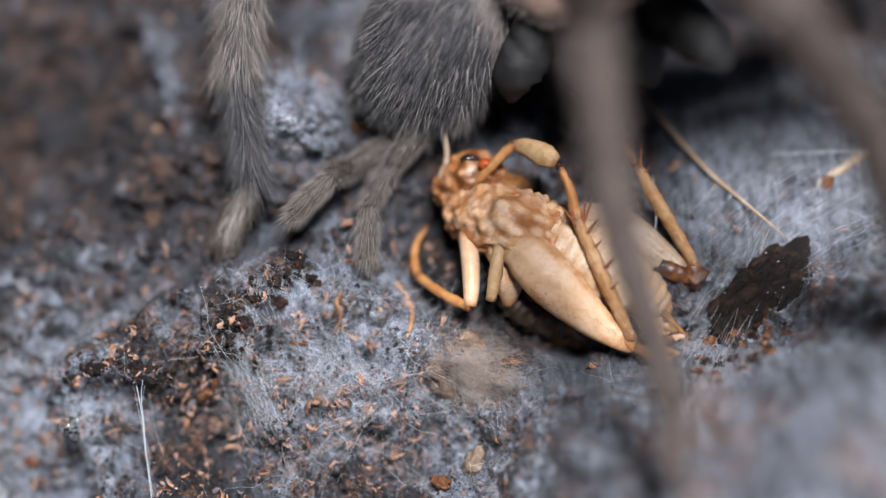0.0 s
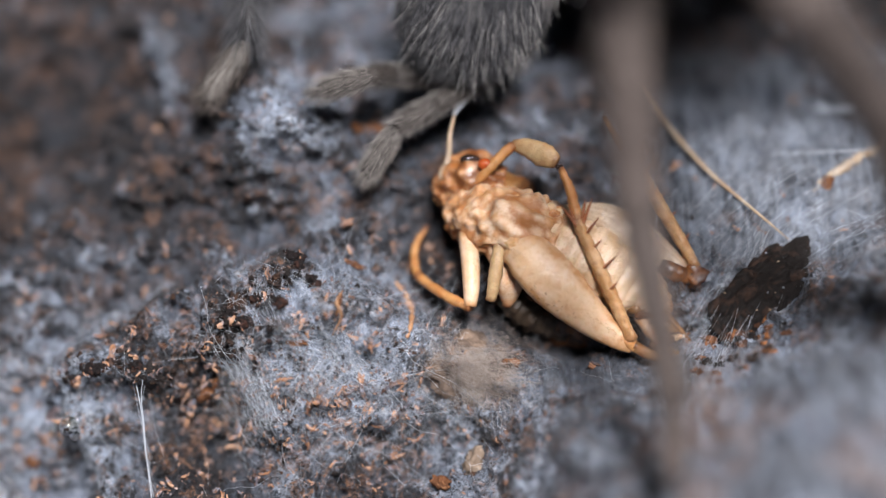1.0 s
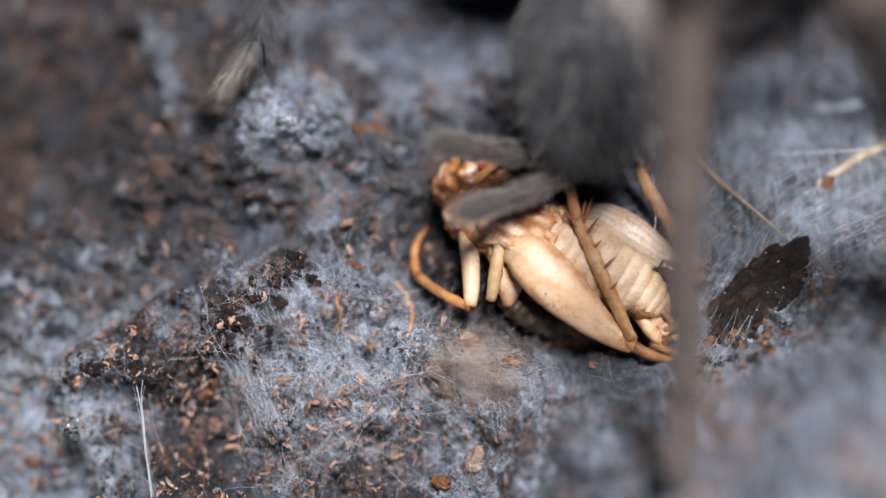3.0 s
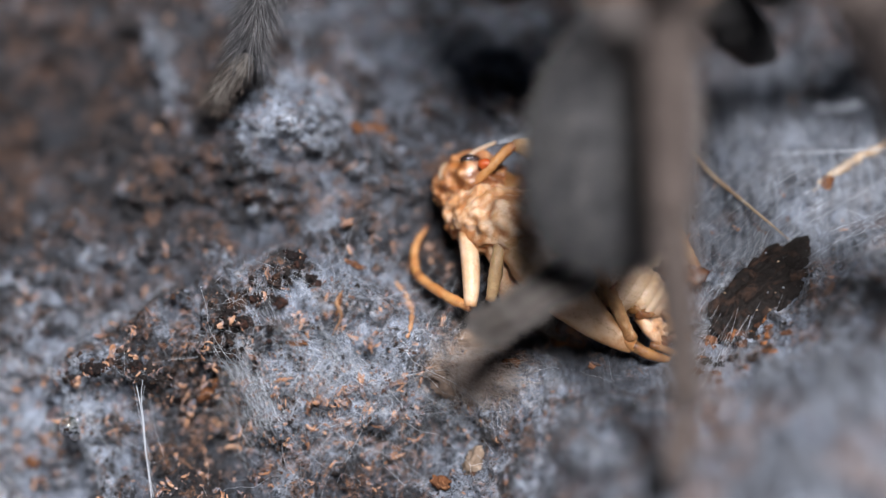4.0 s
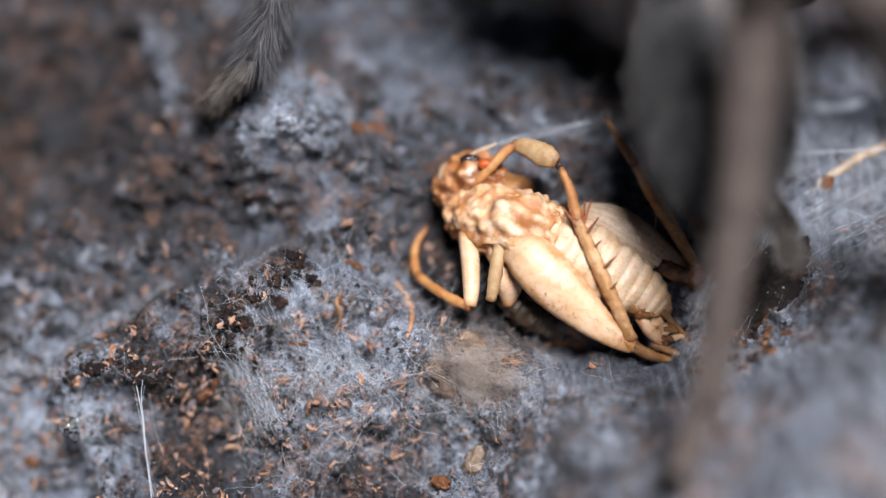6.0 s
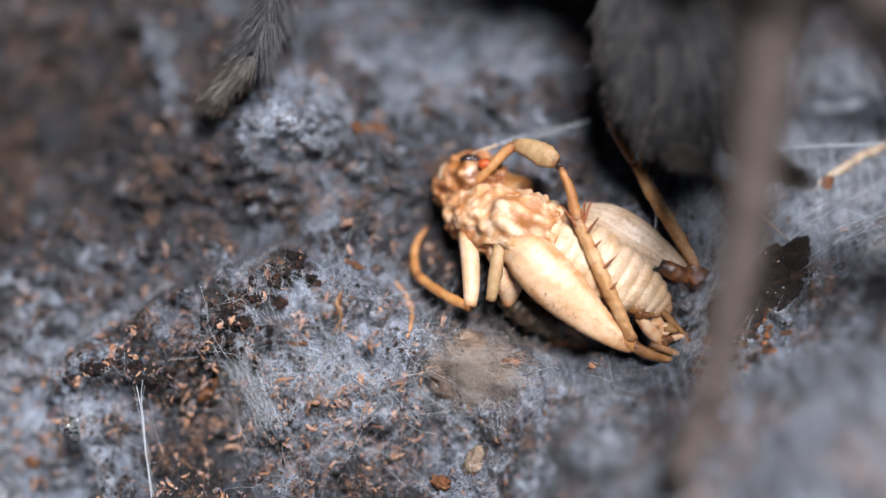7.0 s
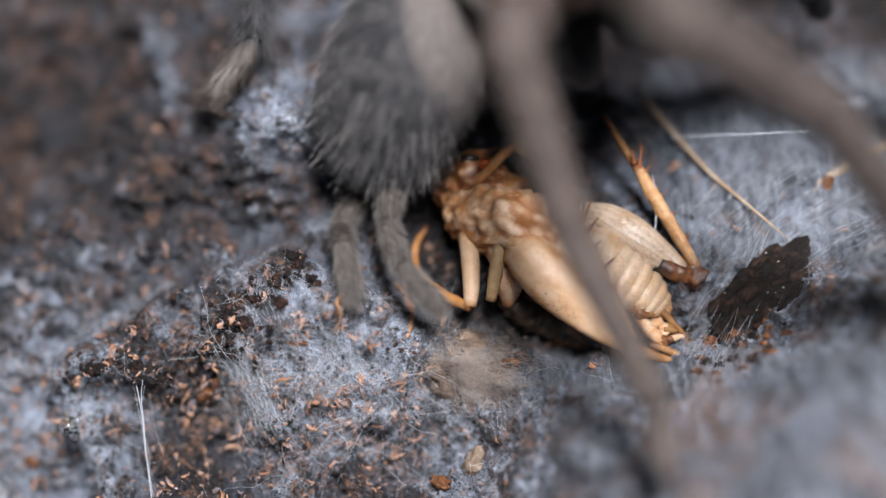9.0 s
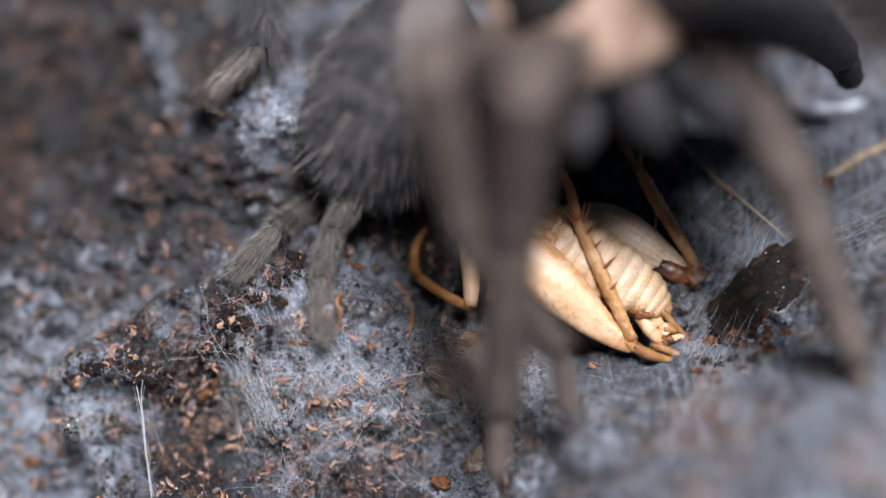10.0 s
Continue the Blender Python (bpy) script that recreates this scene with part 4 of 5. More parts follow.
def make_threads():
    rnd = random.Random(8)
    out = []

    def lay(a, b, ang, l, r, lift=0.06, wave=0.06):
        pts = []
        n = 5
        for i in range(n + 1):
            s = i / n - 0.5
            pts.append(spot(a + math.cos(ang) * l * s, b + math.sin(ang) * l * s, lift))
        ends = (pts[0], pts[-1])
        sag = [ends[0].lerp(ends[1], i / n) for i in range(n + 1)]
        line = []
        for p, q in zip(pts, sag):
            up = (q - p).dot(-AHEAD)
            k2 = wave * l * GRAIN
            line.append(p - AHEAD * max(up * 0.8, 0.0) + RIGHT * rnd.gauss(0, k2) + UP * rnd.gauss(0, k2))
        out.append(thread(line, r, 6))
    while len(out) < 1900:
        a, b = scatter(rnd)
        u, v = (a - 784) * GRAIN / MM, (441 - b) * GRAIN / MM
        if silk_cover(u, v) < rnd.uniform(0.2, 0.75):
            continue
        ang = 5.5 * noise.noise(Vector((a * 0.004, b * 0.004, 6))) + rnd.gauss(0.5, 0.5)
        lay(a, b, ang, rnd.choice((40, 70, 110, 170)) * rnd.uniform(0.6, 1.4), rnd.uniform(0.005, 0.012), rnd.uniform(0.02, 0.25))
    for i in range(260):          # drapes down the side of the knoll
        a = rnd.gauss(440, 22)
        lay(a, rnd.gauss(690, 35), 1.2 + rnd.gauss(0, 0.16), rnd.uniform(60, 170), rnd.uniform(0.006, 0.012), rnd.uniform(0.1, 0.4))
    for i in range(420):          # radiating over the knoll and into the bed of the prey
        ang = rnd.uniform(0, 6.28)
        d = rnd.uniform(20, 200)
        lay(600 + math.cos(ang) * d * 1.3, 640 + math.sin(ang) * d, ang + rnd.gauss(0, .5), rnd.uniform(50, 190), rnd.uniform(0.006, 0.012), rnd.uniform(0.05, 0.35))
    for i in range(620):          # drawn sheet over the slope beyond the bark
        a, b = rnd.uniform(1230, 1640), rnd.uniform(190, 470)
        lay(a, b, math.radians(-34) + (a - 1400) * 0.0010 + rnd.gauss(0, .08), rnd.uniform(80, 260), rnd.uniform(0.003, 0.007), rnd.uniform(0.1, 0.8), 0.012)
    for i in range(170):          # drawn past the bark
        a = rnd.uniform(1225, 1370)
        lay(a, 690 - (a - 1225) * 1.4 + rnd.gauss(-60, 50), radians(-58) + rnd.gauss(0, .10), rnd.uniform(60, 200), rnd.uniform(0.004, 0.010), rnd.uniform(0.3, 1.2), 0.015)
    solo("web", join(*out), M["silk"], "fine blue-white spider silk spread over the soil", "spider web", "stuff")


def make_strands():
    for pts, r, label in (
            (((236, 655), (243, 690), (252, 740), (258, 800), (266, 860), (270, 900)), 0.07, "thick white silk strand hanging down the bank"),
            (((256, 655), (250, 700), (255, 750), (260, 815), (272, 880)), 0.05, "white silk strand hanging down the bank"),
            (((228, 650), (240, 700), (249, 745), (263, 800), (264, 870)), 0.035, "white silk strand hanging down the bank"),
            (((264, 650), (255, 690), (250, 730), (256, 790), (270, 850)), 0.03, "white silk strand hanging down the bank"),
            (((1245, 590), (1262, 550), (1290, 510), (1330, 470)), 0.05, "white silk strand drawn tight beside dark bark"),
            (((1262, 585), (1282, 545), (1308, 505), (1345, 455), (1352, 395)), 0.04, "white silk strand drawn tight beside dark bark"),
            (((1250, 610), (1275, 560), (1300, 520), (1322, 478)), 0.03, "white silk strand drawn tight beside dark bark"),
            (((1238, 600), (1250, 560), (1268, 520), (1300, 470), (1330, 440)), 0.03, "white silk strand drawn tight beside dark bark"),
            (((1270, 600), (1296, 545), (1325, 500), (1350, 450)), 0.025, "white silk strand drawn tight beside dark bark"),
            (((1355, 395), (1375, 410), (1400, 428), (1420, 440)), 0.03, "white silk strand under a dry stalk"),
            (((1352, 392), (1340, 430), (1322, 470)), 0.04, "white silk strand under a dry stalk"),
            (((1155, 310), (1162, 360), (1158, 420), (1152, 480)), 0.10, "white silk strand hanging from the shin")):
        if 1150 < pts[0][0] < 1165:
            line = [at(a, b, 0.0) for a, b in pts]
        elif pts[0][0] < 300:          # hangs free from the ridge to the foot of the bank
            head, foot = ground_at(*pts[0], 0.3), ground_at(*pts[-1], 0.3)
            fall = [(b - pts[0][1]) / (pts[-1][1] - pts[0][1]) for a, b in pts]
            depth = [(EYE - (head + (foot - head) * f)).dot(-AHEAD) for f in fall]
            line = [at(a, b, REACH / MM - d / MM) for (a, b), d in zip(pts, depth)]
        else:
            line = [ground_at(a, b, 0.5) for a, b in pts]
        solo("silk_strand", loft(line, [0.25 * r] + [0.6 * r] * (len(line) - 1), 28, 6, bump=lumps(14, 0.5, r * 90)), M["silk"], label, "silk strand")
    stalk = [at(1122, 148, -10), at(1175, 216, -6.8), at(1250, 300, -3.0), at(1310, 352, -0.8), at(1358, 392, 0.5), ground_at(1400, 428, 0.2)]
    solo("dry_stalk", loft(stalk, [0.17, 0.18, 0.16, 0.13, 0.09, 0.03], 36, 8, bump=lumps(20, 0.25)), M["straw"], "thin dry straw-coloured stalk lying over the web", "stalk")
    bundle = thing("silk_bundle", at(885, 250, 0.3), "fine white silk threads tied to the cricket feeler", "silk thread")
    for d in (0, 3.5, -3.0, 6.5, 1.6, -5.0, 5.0):
        line = [Vector((0.02 * d, 0, 0.01 * d)) * MM, Vector((0.05 * d, 2.6, -0.7)) * MM, Vector((0.03 * d, 5.4, -1.4)) * MM, Vector((0, 7.6, -2.1)) * MM]
        part("thread", loft(line, [0.015] * 4, 12, 4), M["silk"], bundle, local=True)
    pull = thing("drawn_silk_thread", at(1430, 232, -0.5), "long taut white silk thread above the web", "silk thread")
    for d in (0, 1.6, -1.0):
        line = [Vector((0, 0.05 * d, 0)) * MM, Vector((-3.4, 0.04 * d - 0.2, 0.3)) * MM, Vector((-7.0, 0.07 * d - 0.35, 0.5)) * MM, Vector((-10.0, -0.5 + 0.1 * d, 0.4)) * MM]
        part("thread", loft(line, [0.012, 0.015, 0.015, 0.009], 14, 4), M["silk"], pull, local=True)
    return bundle, pull


def make_bark():
    bark = thing("bark_chip", ground_at(1345, 540, 0), "dark brown rotten bark chip half buried in web", "bark")
    part("slab", blob(ground_at(1352, 528, 0.35), (4.6, 2.6, 1.6), (RIGHT * 0.72 + UP * 0.69, UP * 0.72 - RIGHT * 0.69, -AHEAD), 0.24, 1.6, 3, 6), M["bark"], bark)
    part("rim", blob(ground_at(1365, 470, 1.0), (2.2, 0.5, 0.6), (RIGHT * 0.9 + UP * 0.43, UP * 0.9 - RIGHT * 0.43, -AHEAD), 0.5, 2.0, 8, 4), M["bark"], bark)
    rnd = random.Random(2)
    for i in range(70):
        a, b = rnd.gauss(1300, 38), rnd.gauss(592, 30)
        r = rnd.uniform(0.10, 0.36)
        part("crumb", blob(ground_at(a, b, 0.15), (r * 1.4, r, r * 0.8), lump=1.1, freq=1.9, seed=i, div=2), M["rustdark"] if i % 3 else M["bark"], bark, smooth=False)
    for i in range(12):            # pale specks of silk caught on the slab
        a, b = rnd.gauss(1345, 38), rnd.gauss(505, 36)
        r = rnd.uniform(0.04, 0.08)
        part("speck", blob(ground_at(a, b, 1.9), (r * 1.6, r, r), lump=0.8, freq=1.8, seed=i, div=1), M["straw"] if i % 3 else M["tuft"], bark)


def make_lump():
    lump = thing("silk_lump", ground_at(835, 660, -0.3), "low brown lump of debris under fuzzy silk", "lump")
    part("core", blob(ground_at(832, 652, -1.5), (3.0, 2.2, 1.5), lump=0.35, freq=1.5, seed=6, div=5), M["fuzz"], lump)
    rnd = random.Random(4)
    for i in range(14):
        a, b, r = rnd.gauss(882, 14), rnd.gauss(655, 14), rnd.uniform(0.12, 0.4)
        part("crumb", blob(ground_at(a, b, 0.15), (r * 1.2, r, r), lump=0.9, freq=2.0, seed=i, div=3), M["rustdark"] if i % 2 else M["crumb"], lump, "dark rusty crumb")
    hairs = []
    for i in range(4200):           # loose silk lying over the lump and trailing down the slope
        a, b = rnd.gauss(836, 42), rnd.gauss(650, 34)
        way = radians(rnd.gauss(40, 45))
        l = rnd.uniform(12, 46)
        p, q = spot(a, b, 0.1), spot(a + math.cos(way) * l, b + math.sin(way) * l, 0.1)
        rise = 1.0 * math.exp(-(((a - 832) / 75) ** 2 + ((b - 652) / 58) ** 2))
        rise2 = 1.0 * math.exp(-(((a + math.cos(way) * l - 832) / 75) ** 2 + ((b + math.sin(way) * l - 652) / 58) ** 2))
        lift = rnd.uniform(-0.5, 0.3)
        p, q = p - AHEAD * ((rise + lift) * MM), q - AHEAD * ((rise2 + lift * 0.6) * MM)
        hairs.append(hair(p, q, rnd.uniform(0.005, 0.011), (RIGHT * rnd.gauss(0, .15) + UP * rnd.gauss(0, .15)) * MM))
    part("silk_hair", join(*hairs), M["lumphair"], lump, "fine pale brown silk fuzz")


def make_pieces():
    for a, b, l, w, ang, m, label in (
            (668, 232, 2.6, 1.0, 12, "rust", "orange-brown wood chip on webbed soil"), (632, 228, 1.0, 0.7, 40, "rust", "orange-brown wood chip on webbed soil"),
            
            (524, 606, 1.5, 0.55, 5, "rust", "rust-brown chip on the knoll"), (700, 790, 2.4, 0.55, 8, "rust", "long rust-brown splinter at the foot of the bank"),
            (370, 690, 2.2, 0.7, -50, "rust", "orange splinter on the bank"), (600, 540, 1.5, 0.25, -75, "rust", "thin red-orange splinter on the bank"),
            (840, 818, 2.2, 1.2, -60, "husk", "pale beige seed husk on the near slope"), (626, 468, 1.4, 0.5, 25, "rust", "orange chip on the bank"),
            (1462, 328, 1.5, 0.8, -60, "rust", "orange end of a buried twig"), 
            
            
            (60, 815, 1.2, 1.0, 40, "rust", "orange crumb in the pit"), (610, 760, 1.5, 0.7, 60, "rust", "orange chip at the foot of the bank"), (780, 855, 1.4, 0.9, 30, "rust", "orange chip on the near slope")):
        c, s = math.cos(radians(ang)), math.sin(radians(ang))
        axes = (RIGHT * c - UP * s, UP * c + RIGHT * s, -AHEAD)
        solo("wood_chip" if m != "husk" else "seed_husk", blob(ground_at(a, b, 0.1), (l / 2, w / 2, min(w, 0.7) * 0.4), axes, 0.7, 1.7, int(a), 3), M[m], label, "wood chip" if m != "husk" else "husk")
    # crumbling dark clods, each of several lumps
    for i, (a, b, size, run, ang) in enumerate(((478, 532, 0.36, 30, 15), (432, 566, 0.40, 36, -35), (414, 552, 0.26, 26, -20), (404, 622, 0.30, 18, 60), (425, 640, 0.22, 40, 40),
                                                (520, 456, 0.34, 26, 50), (548, 496, 0.32, 34, 25), (160, 652, 0.34, 40, -10), (222, 646, 0.36, 46, 5), (132, 672, 0.26, 18, 20), (470, 590, 0.2, 30, 60))):
        rnd = random.Random(70 + i)
        clod = thing("soil_clod", ground_at(a, b), "crumbling black-brown clod of soil on the bank", "soil clod", group="dark clods")
        for j in range(9):
            f = rnd.uniform(-0.5, 0.5)
            c, sn = math.cos(radians(ang)), math.sin(radians(ang))
            p = ground_at(a + c * run * f * 1.3 + rnd.gauss(0, 4), b + sn * run * f * 1.3 + rnd.gauss(0, 4), rnd.uniform(-0.1, 0.25))
            q = size * rnd.uniform(0.45, 1.15) * (1.2 - abs(f))
            part("crumb", blob(p, (q * rnd.uniform(0.9, 1.7), q, q * rnd.uniform(0.7, 1.2)), lump=0.9, freq=2.2, seed=i * 9 + j, div=3), M["redbark"], clod)
    # buried twig on the far slope
    solo("twig", loft([ground_at(1435, 338, -0.12), ground_at(1480, 305, -0.10), ground_at(1530, 275, -0.12), ground_at(1600, 245, -0.2)], [0.20, 0.28, 0.30, 0.26], 60, 12, bump=lumps(26, 0.9)), M["straw"], "pale orange twig under web on the slope", "twig")
    # white silk tuft over a small hole
    for i, (a, b, l) in enumerate(((1462, 192, 2.4), (1495, 190, 2.0), (1515, 183, 1.2))):
        solo("silk_tuft", blob(ground_at(a, b, 0.4), (l * 0.5, 0.2, 0.2), lump=0.9, freq=1.8, seed=i + 60, div=3), M["tuft"], "small white silk tuft at the rim of a hole", "silk tuft", group="silk tufts")
    # curled fibres
    for pts, r in ((((700, 500), (716, 520), (727, 545), (728, 572), (720, 598)), 0.19), (((588, 594), (604, 560), (596, 535), (606, 515)), 0.09)):
        solo("coir_fibre", loft([ground_at(a, b, 0.35) for a, b in pts], [r * 0.5] + [r] * (len(pts) - 2) + [r * 0.6], 24, 8, bump=lumps(14, 0.5)), M["orange"], "curled orange coconut fibre on the bank", "fibre", group="curled fibres")
    # drops of water
    for a, b, r in ((98, 742, 0.8), (122, 756, 0.7), (138, 740, 0.3), (132, 772, 0.36), (104, 766, 0.3), (92, 728, 0.26), (702, 408, 0.3), (715, 411, 0.25), (416, 222, 0.42), (1122, 716, 0.26), (376, 82, 0.4), (698, 690, 0.12), (1003, 648, 0.12)):
        solo("water_drop", blob(ground_at(a, b, 0.85 * r + 0.1), (r, r * 1.1, r), div=3), M["bead"], "clear round water drop on web", "water drop", group="water drops")


M["straw"] = make_chitin("dry_straw", (0.44, 0.34, 0.24), (0.34, 0.22, 0.13), (0.15, 0.08, 0.04), 900, 0.6, 0.0)
M["tuft"] = make_fur("white_tuft", (0.36, 0.40, 0.47), (0.5, 0.54, 0.6))
M["husk"] = make_dark("dry_husk", (0.20, 0.145, 0.105), (0.36, 0.28, 0.215))
M["rust"] = make_dark("rust_wood", (0.13, 0.05, 0.02), (0.40, 0.19, 0.09), 1200)
M["rustdark"] = make_dark("rusty_soil", (0.06, 0.025, 0.012), (0.30, 0.12, 0.045))
M["redbark"] = make_dark("red_bark", (0.011, 0.007, 0.007), (0.062, 0.026, 0.017), 1500)
M["orange"] = make_chitin("orange_fibre", (0.50, 0.29, 0.16), (0.38, 0.19, 0.09), (0.2, 0.08, 0.03), 900, 0.6, 0.0)
M["fuzz"] = make_dark("fuzzy_debris", (0.12, 0.085, 0.065), (0.24, 0.17, 0.125))
M["lumphair"] = make_fur("silk_fuzz", (0.24, 0.18, 0.15), (0.72, 0.64, 0.58))

make_litter()
make_crumbs()
make_threads()
bundle, pull = make_strands()
make_bark()
make_lump()
make_pieces()

# ---- what moves ----
SPIN_NEAR = [  # seconds, base (a, b), first joint, second joint, tip, lean
    (0.0, 745, 225, 690, 300, 655, 365, 650, 455, 1), (0.4, 770, 185, 710, 240, 650, 300, 635, 410, 1), (0.8, 785, 150, 735, 205, 660, 290, 610, 410, 1),
    (1.0, 840, 140, 790, 175, 710, 225, 640, 330, 1), (1.4, 930, 90, 860, 130, 780, 185, 690, 205, 1), (1.8, 1080, 130, 1010, 165, 910, 175, 790, 155, 1),
    (2.1, 1080, 175, 1010, 185, 985, 178, 980, 170, 1), (2.5, 1110, 185, 1030, 192, 930, 190, 815, 180, 1), (2.7, 1060, 215, 990, 250, 900, 270, 810, 290, 1),
    (3.8, 1035, 465, 960, 500, 900, 540, 830, 570, 1), (4.0, 1045, 490, 970, 530, 900, 570, 850, 590, 1), (4.5, 1130, 480, 1110, 570, 1070, 630, 970, 672, 1),
    (5.0, 1140, 500, 1110, 560, 1060, 620, 1000, 680, 1), (5.5, 1290, 400, 1310, 470, 1320, 500, 1310, 540, 1), (5.7, 1320, 370, 1350, 420, 1350, 470, 1345, 500, 1),
    (6.8, 1370, 230, 1410, 270, 1430, 310, 1465, 375, 1), (7.0, 1300, 240, 1340, 280, 1370, 300, 1390, 330, 1), (7.3, 1190, 210, 1220, 270, 1235, 285, 1260, 300, 1),
    (7.5, 1090, 230, 1115, 290, 1140, 320, 1180, 350, 1), (7.7, 1035, 180, 1045, 260, 1070, 300, 1150, 345, 1), (8.1, 860, 195, 860, 280, 890, 350, 970, 435, 1),
    (8.5, 800, 315, 835, 400, 870, 490, 938, 595, 1), (9.0, 700, 305, 688, 380, 700, 440, 755, 522, 1), (9.2, 645, 315, 640, 390, 640, 450, 700, 520, 1),
    (9.5, 650, 330, 632, 430, 630, 520, 630, 632, 1), (9.7, 650, 330, 625, 430, 620, 530, 620, 640, 1), (10.0, 635, 330, 595, 400, 568, 490, 575, 600, 1)]
SPIN_FAR = [
    (0.0, 690, 255, 645, 285, 590, 315, 515, 395, 1), (0.4, 680, 180, 640, 220, 590, 265, 515, 350, 1), (0.8, 710, 140, 660, 155, 590, 190, 480, 248, 1),
    (1.0, 780, 130, 720, 135, 660, 140, 555, 175, 1), (1.4, 850, 60, 780, 60, 720, 40, 640, 10, 1), (1.8, 1000, 110, 940, 130, 870, 150, 800, 150, 1),
    (2.1, 1010, 140, 970, 145, 930, 130, 890, 115, 1), (2.5, 1000, 150, 920, 125, 860, 105, 800, 85, 1), (2.7, 1000, 205, 930, 190, 860, 175, 770, 155, 1),
    (3.8, 1005, 450, 940, 490, 880, 505, 812, 515, 1), (4.0, 1010, 470, 940, 520, 890, 550, 840, 575, 1), (4.5, 1060, 490, 1010, 550, 950, 600, 868, 640, 1),
    (5.0, 1120, 520, 1110, 580, 1090, 620, 1060, 670, 1), (5.5, 1190, 440, 1160, 480, 1140, 490, 1110, 480, 1), (5.7, 1230, 410, 1240, 460, 1240, 490, 1230, 520, 1),
    (6.8, 1240, 260, 1250, 290, 1260, 300, 1265, 310, 1), (7.0, 1180, 250, 1190, 280, 1200, 290, 1210, 300, 1), (7.3, 1110, 240, 1130, 270, 1140, 280, 1150, 290, 1),
    (7.5, 1010, 250, 1000, 280, 990, 300, 985, 310, 1), (7.7, 940, 200, 940, 260, 945, 290, 935, 320, 1), (8.1, 780, 220, 745, 300, 725, 345, 710, 430, 1),
    (8.5, 740, 350, 712, 420, 695, 470, 675, 582, 1), (9.0, 640, 330, 612, 390, 612, 430, 630, 530, 1), (9.2, 590, 335, 555, 380, 550, 410, 565, 500, 1),
    (9.5, 575, 350, 530, 385, 490, 420, 430, 512, 1), (9.7, 575, 350, 530, 385, 490, 420, 420, 512, 1), (10.0, 590, 345, 540, 372, 495, 405, 420, 492, 1)]
NEAR_LEG = [  # seconds, foot (a, b, w), joints upwards
    (0.0, 1190, 850, 16, 1192, 715, 17, 1090, 390, 21, 1035, 0, 24, 1010, -300, 27), (1.0, 1190, 850, 16, 1195, 715, 17, 1130, 390, 21, 1100, 0, 24, 1080, -300, 27),
    (1.4, 1190, 850, 16, 1200, 715, 17, 1165, 390, 21, 1145, 0, 24, 1130, -300, 27), (2.5, 1190, 850, 16, 1215, 715, 17, 1225, 390, 21, 1240, 0, 24, 1250, -300, 27),
    (3.8, 1190, 850, 16, 1215, 715, 17, 1185, 390, 21, 1180, 0, 24, 1180, -300, 27), (4.5, 1190, 850, 16, 1215, 715, 17, 1195, 390, 21, 1195, 0, 24, 1195, -300, 27),
    (5.0, 1190, 850, 16, 1225, 715, 17, 1225, 390, 21, 1235, 0, 24, 1240, -300, 27), (5.7, 1195, 850, 16, 1245, 715, 17, 1290, 390, 21, 1320, 0, 24, 1340, -300, 27),
    (6.8, 1200, 850, 16, 1265, 715, 17, 1340, 390, 21, 1390, 0, 24, 1420, -300, 27), (7.3, 1195, 850, 16, 1250, 715, 17, 1300, 390, 21, 1340, 0, 24, 1360, -300, 27),
    (7.7, 1190, 850, 16, 1225, 715, 17, 1225, 390, 21, 1220, 0, 24, 1220, -300, 27), (8.1, 1190, 850, 16, 1210, 715, 17, 1170, 390, 21, 1150, 0, 24, 1150, -300, 27),
    (8.5, 1190, 850, 16, 1190, 715, 17, 1095, 390, 21, 1035, 0, 24, 1020, -300, 27), (9.0, 1185, 850, 16, 1160, 690, 9, 995, 380, 15, 900, 60, 20, 985, 10, 6),
    (9.2, 1185, 850, 16, 1150, 680, 9, 960, 370, 15, 850, 80, 20, 955, 50, 5), (9.5, 1185, 850, 16, 1130, 660, 9, 900, 400, 15, 812, 125, 20, 935, 105, 3),
    (9.7, 1090, 800, 9, 1040, 660, 10, 860, 400, 16, 780, 125, 20, 905, 100, 3), (10.0, 1010, 740, 10, 990, 620, 11, 830, 420, 17, 760, 110, 21, 880, 100, 3)]
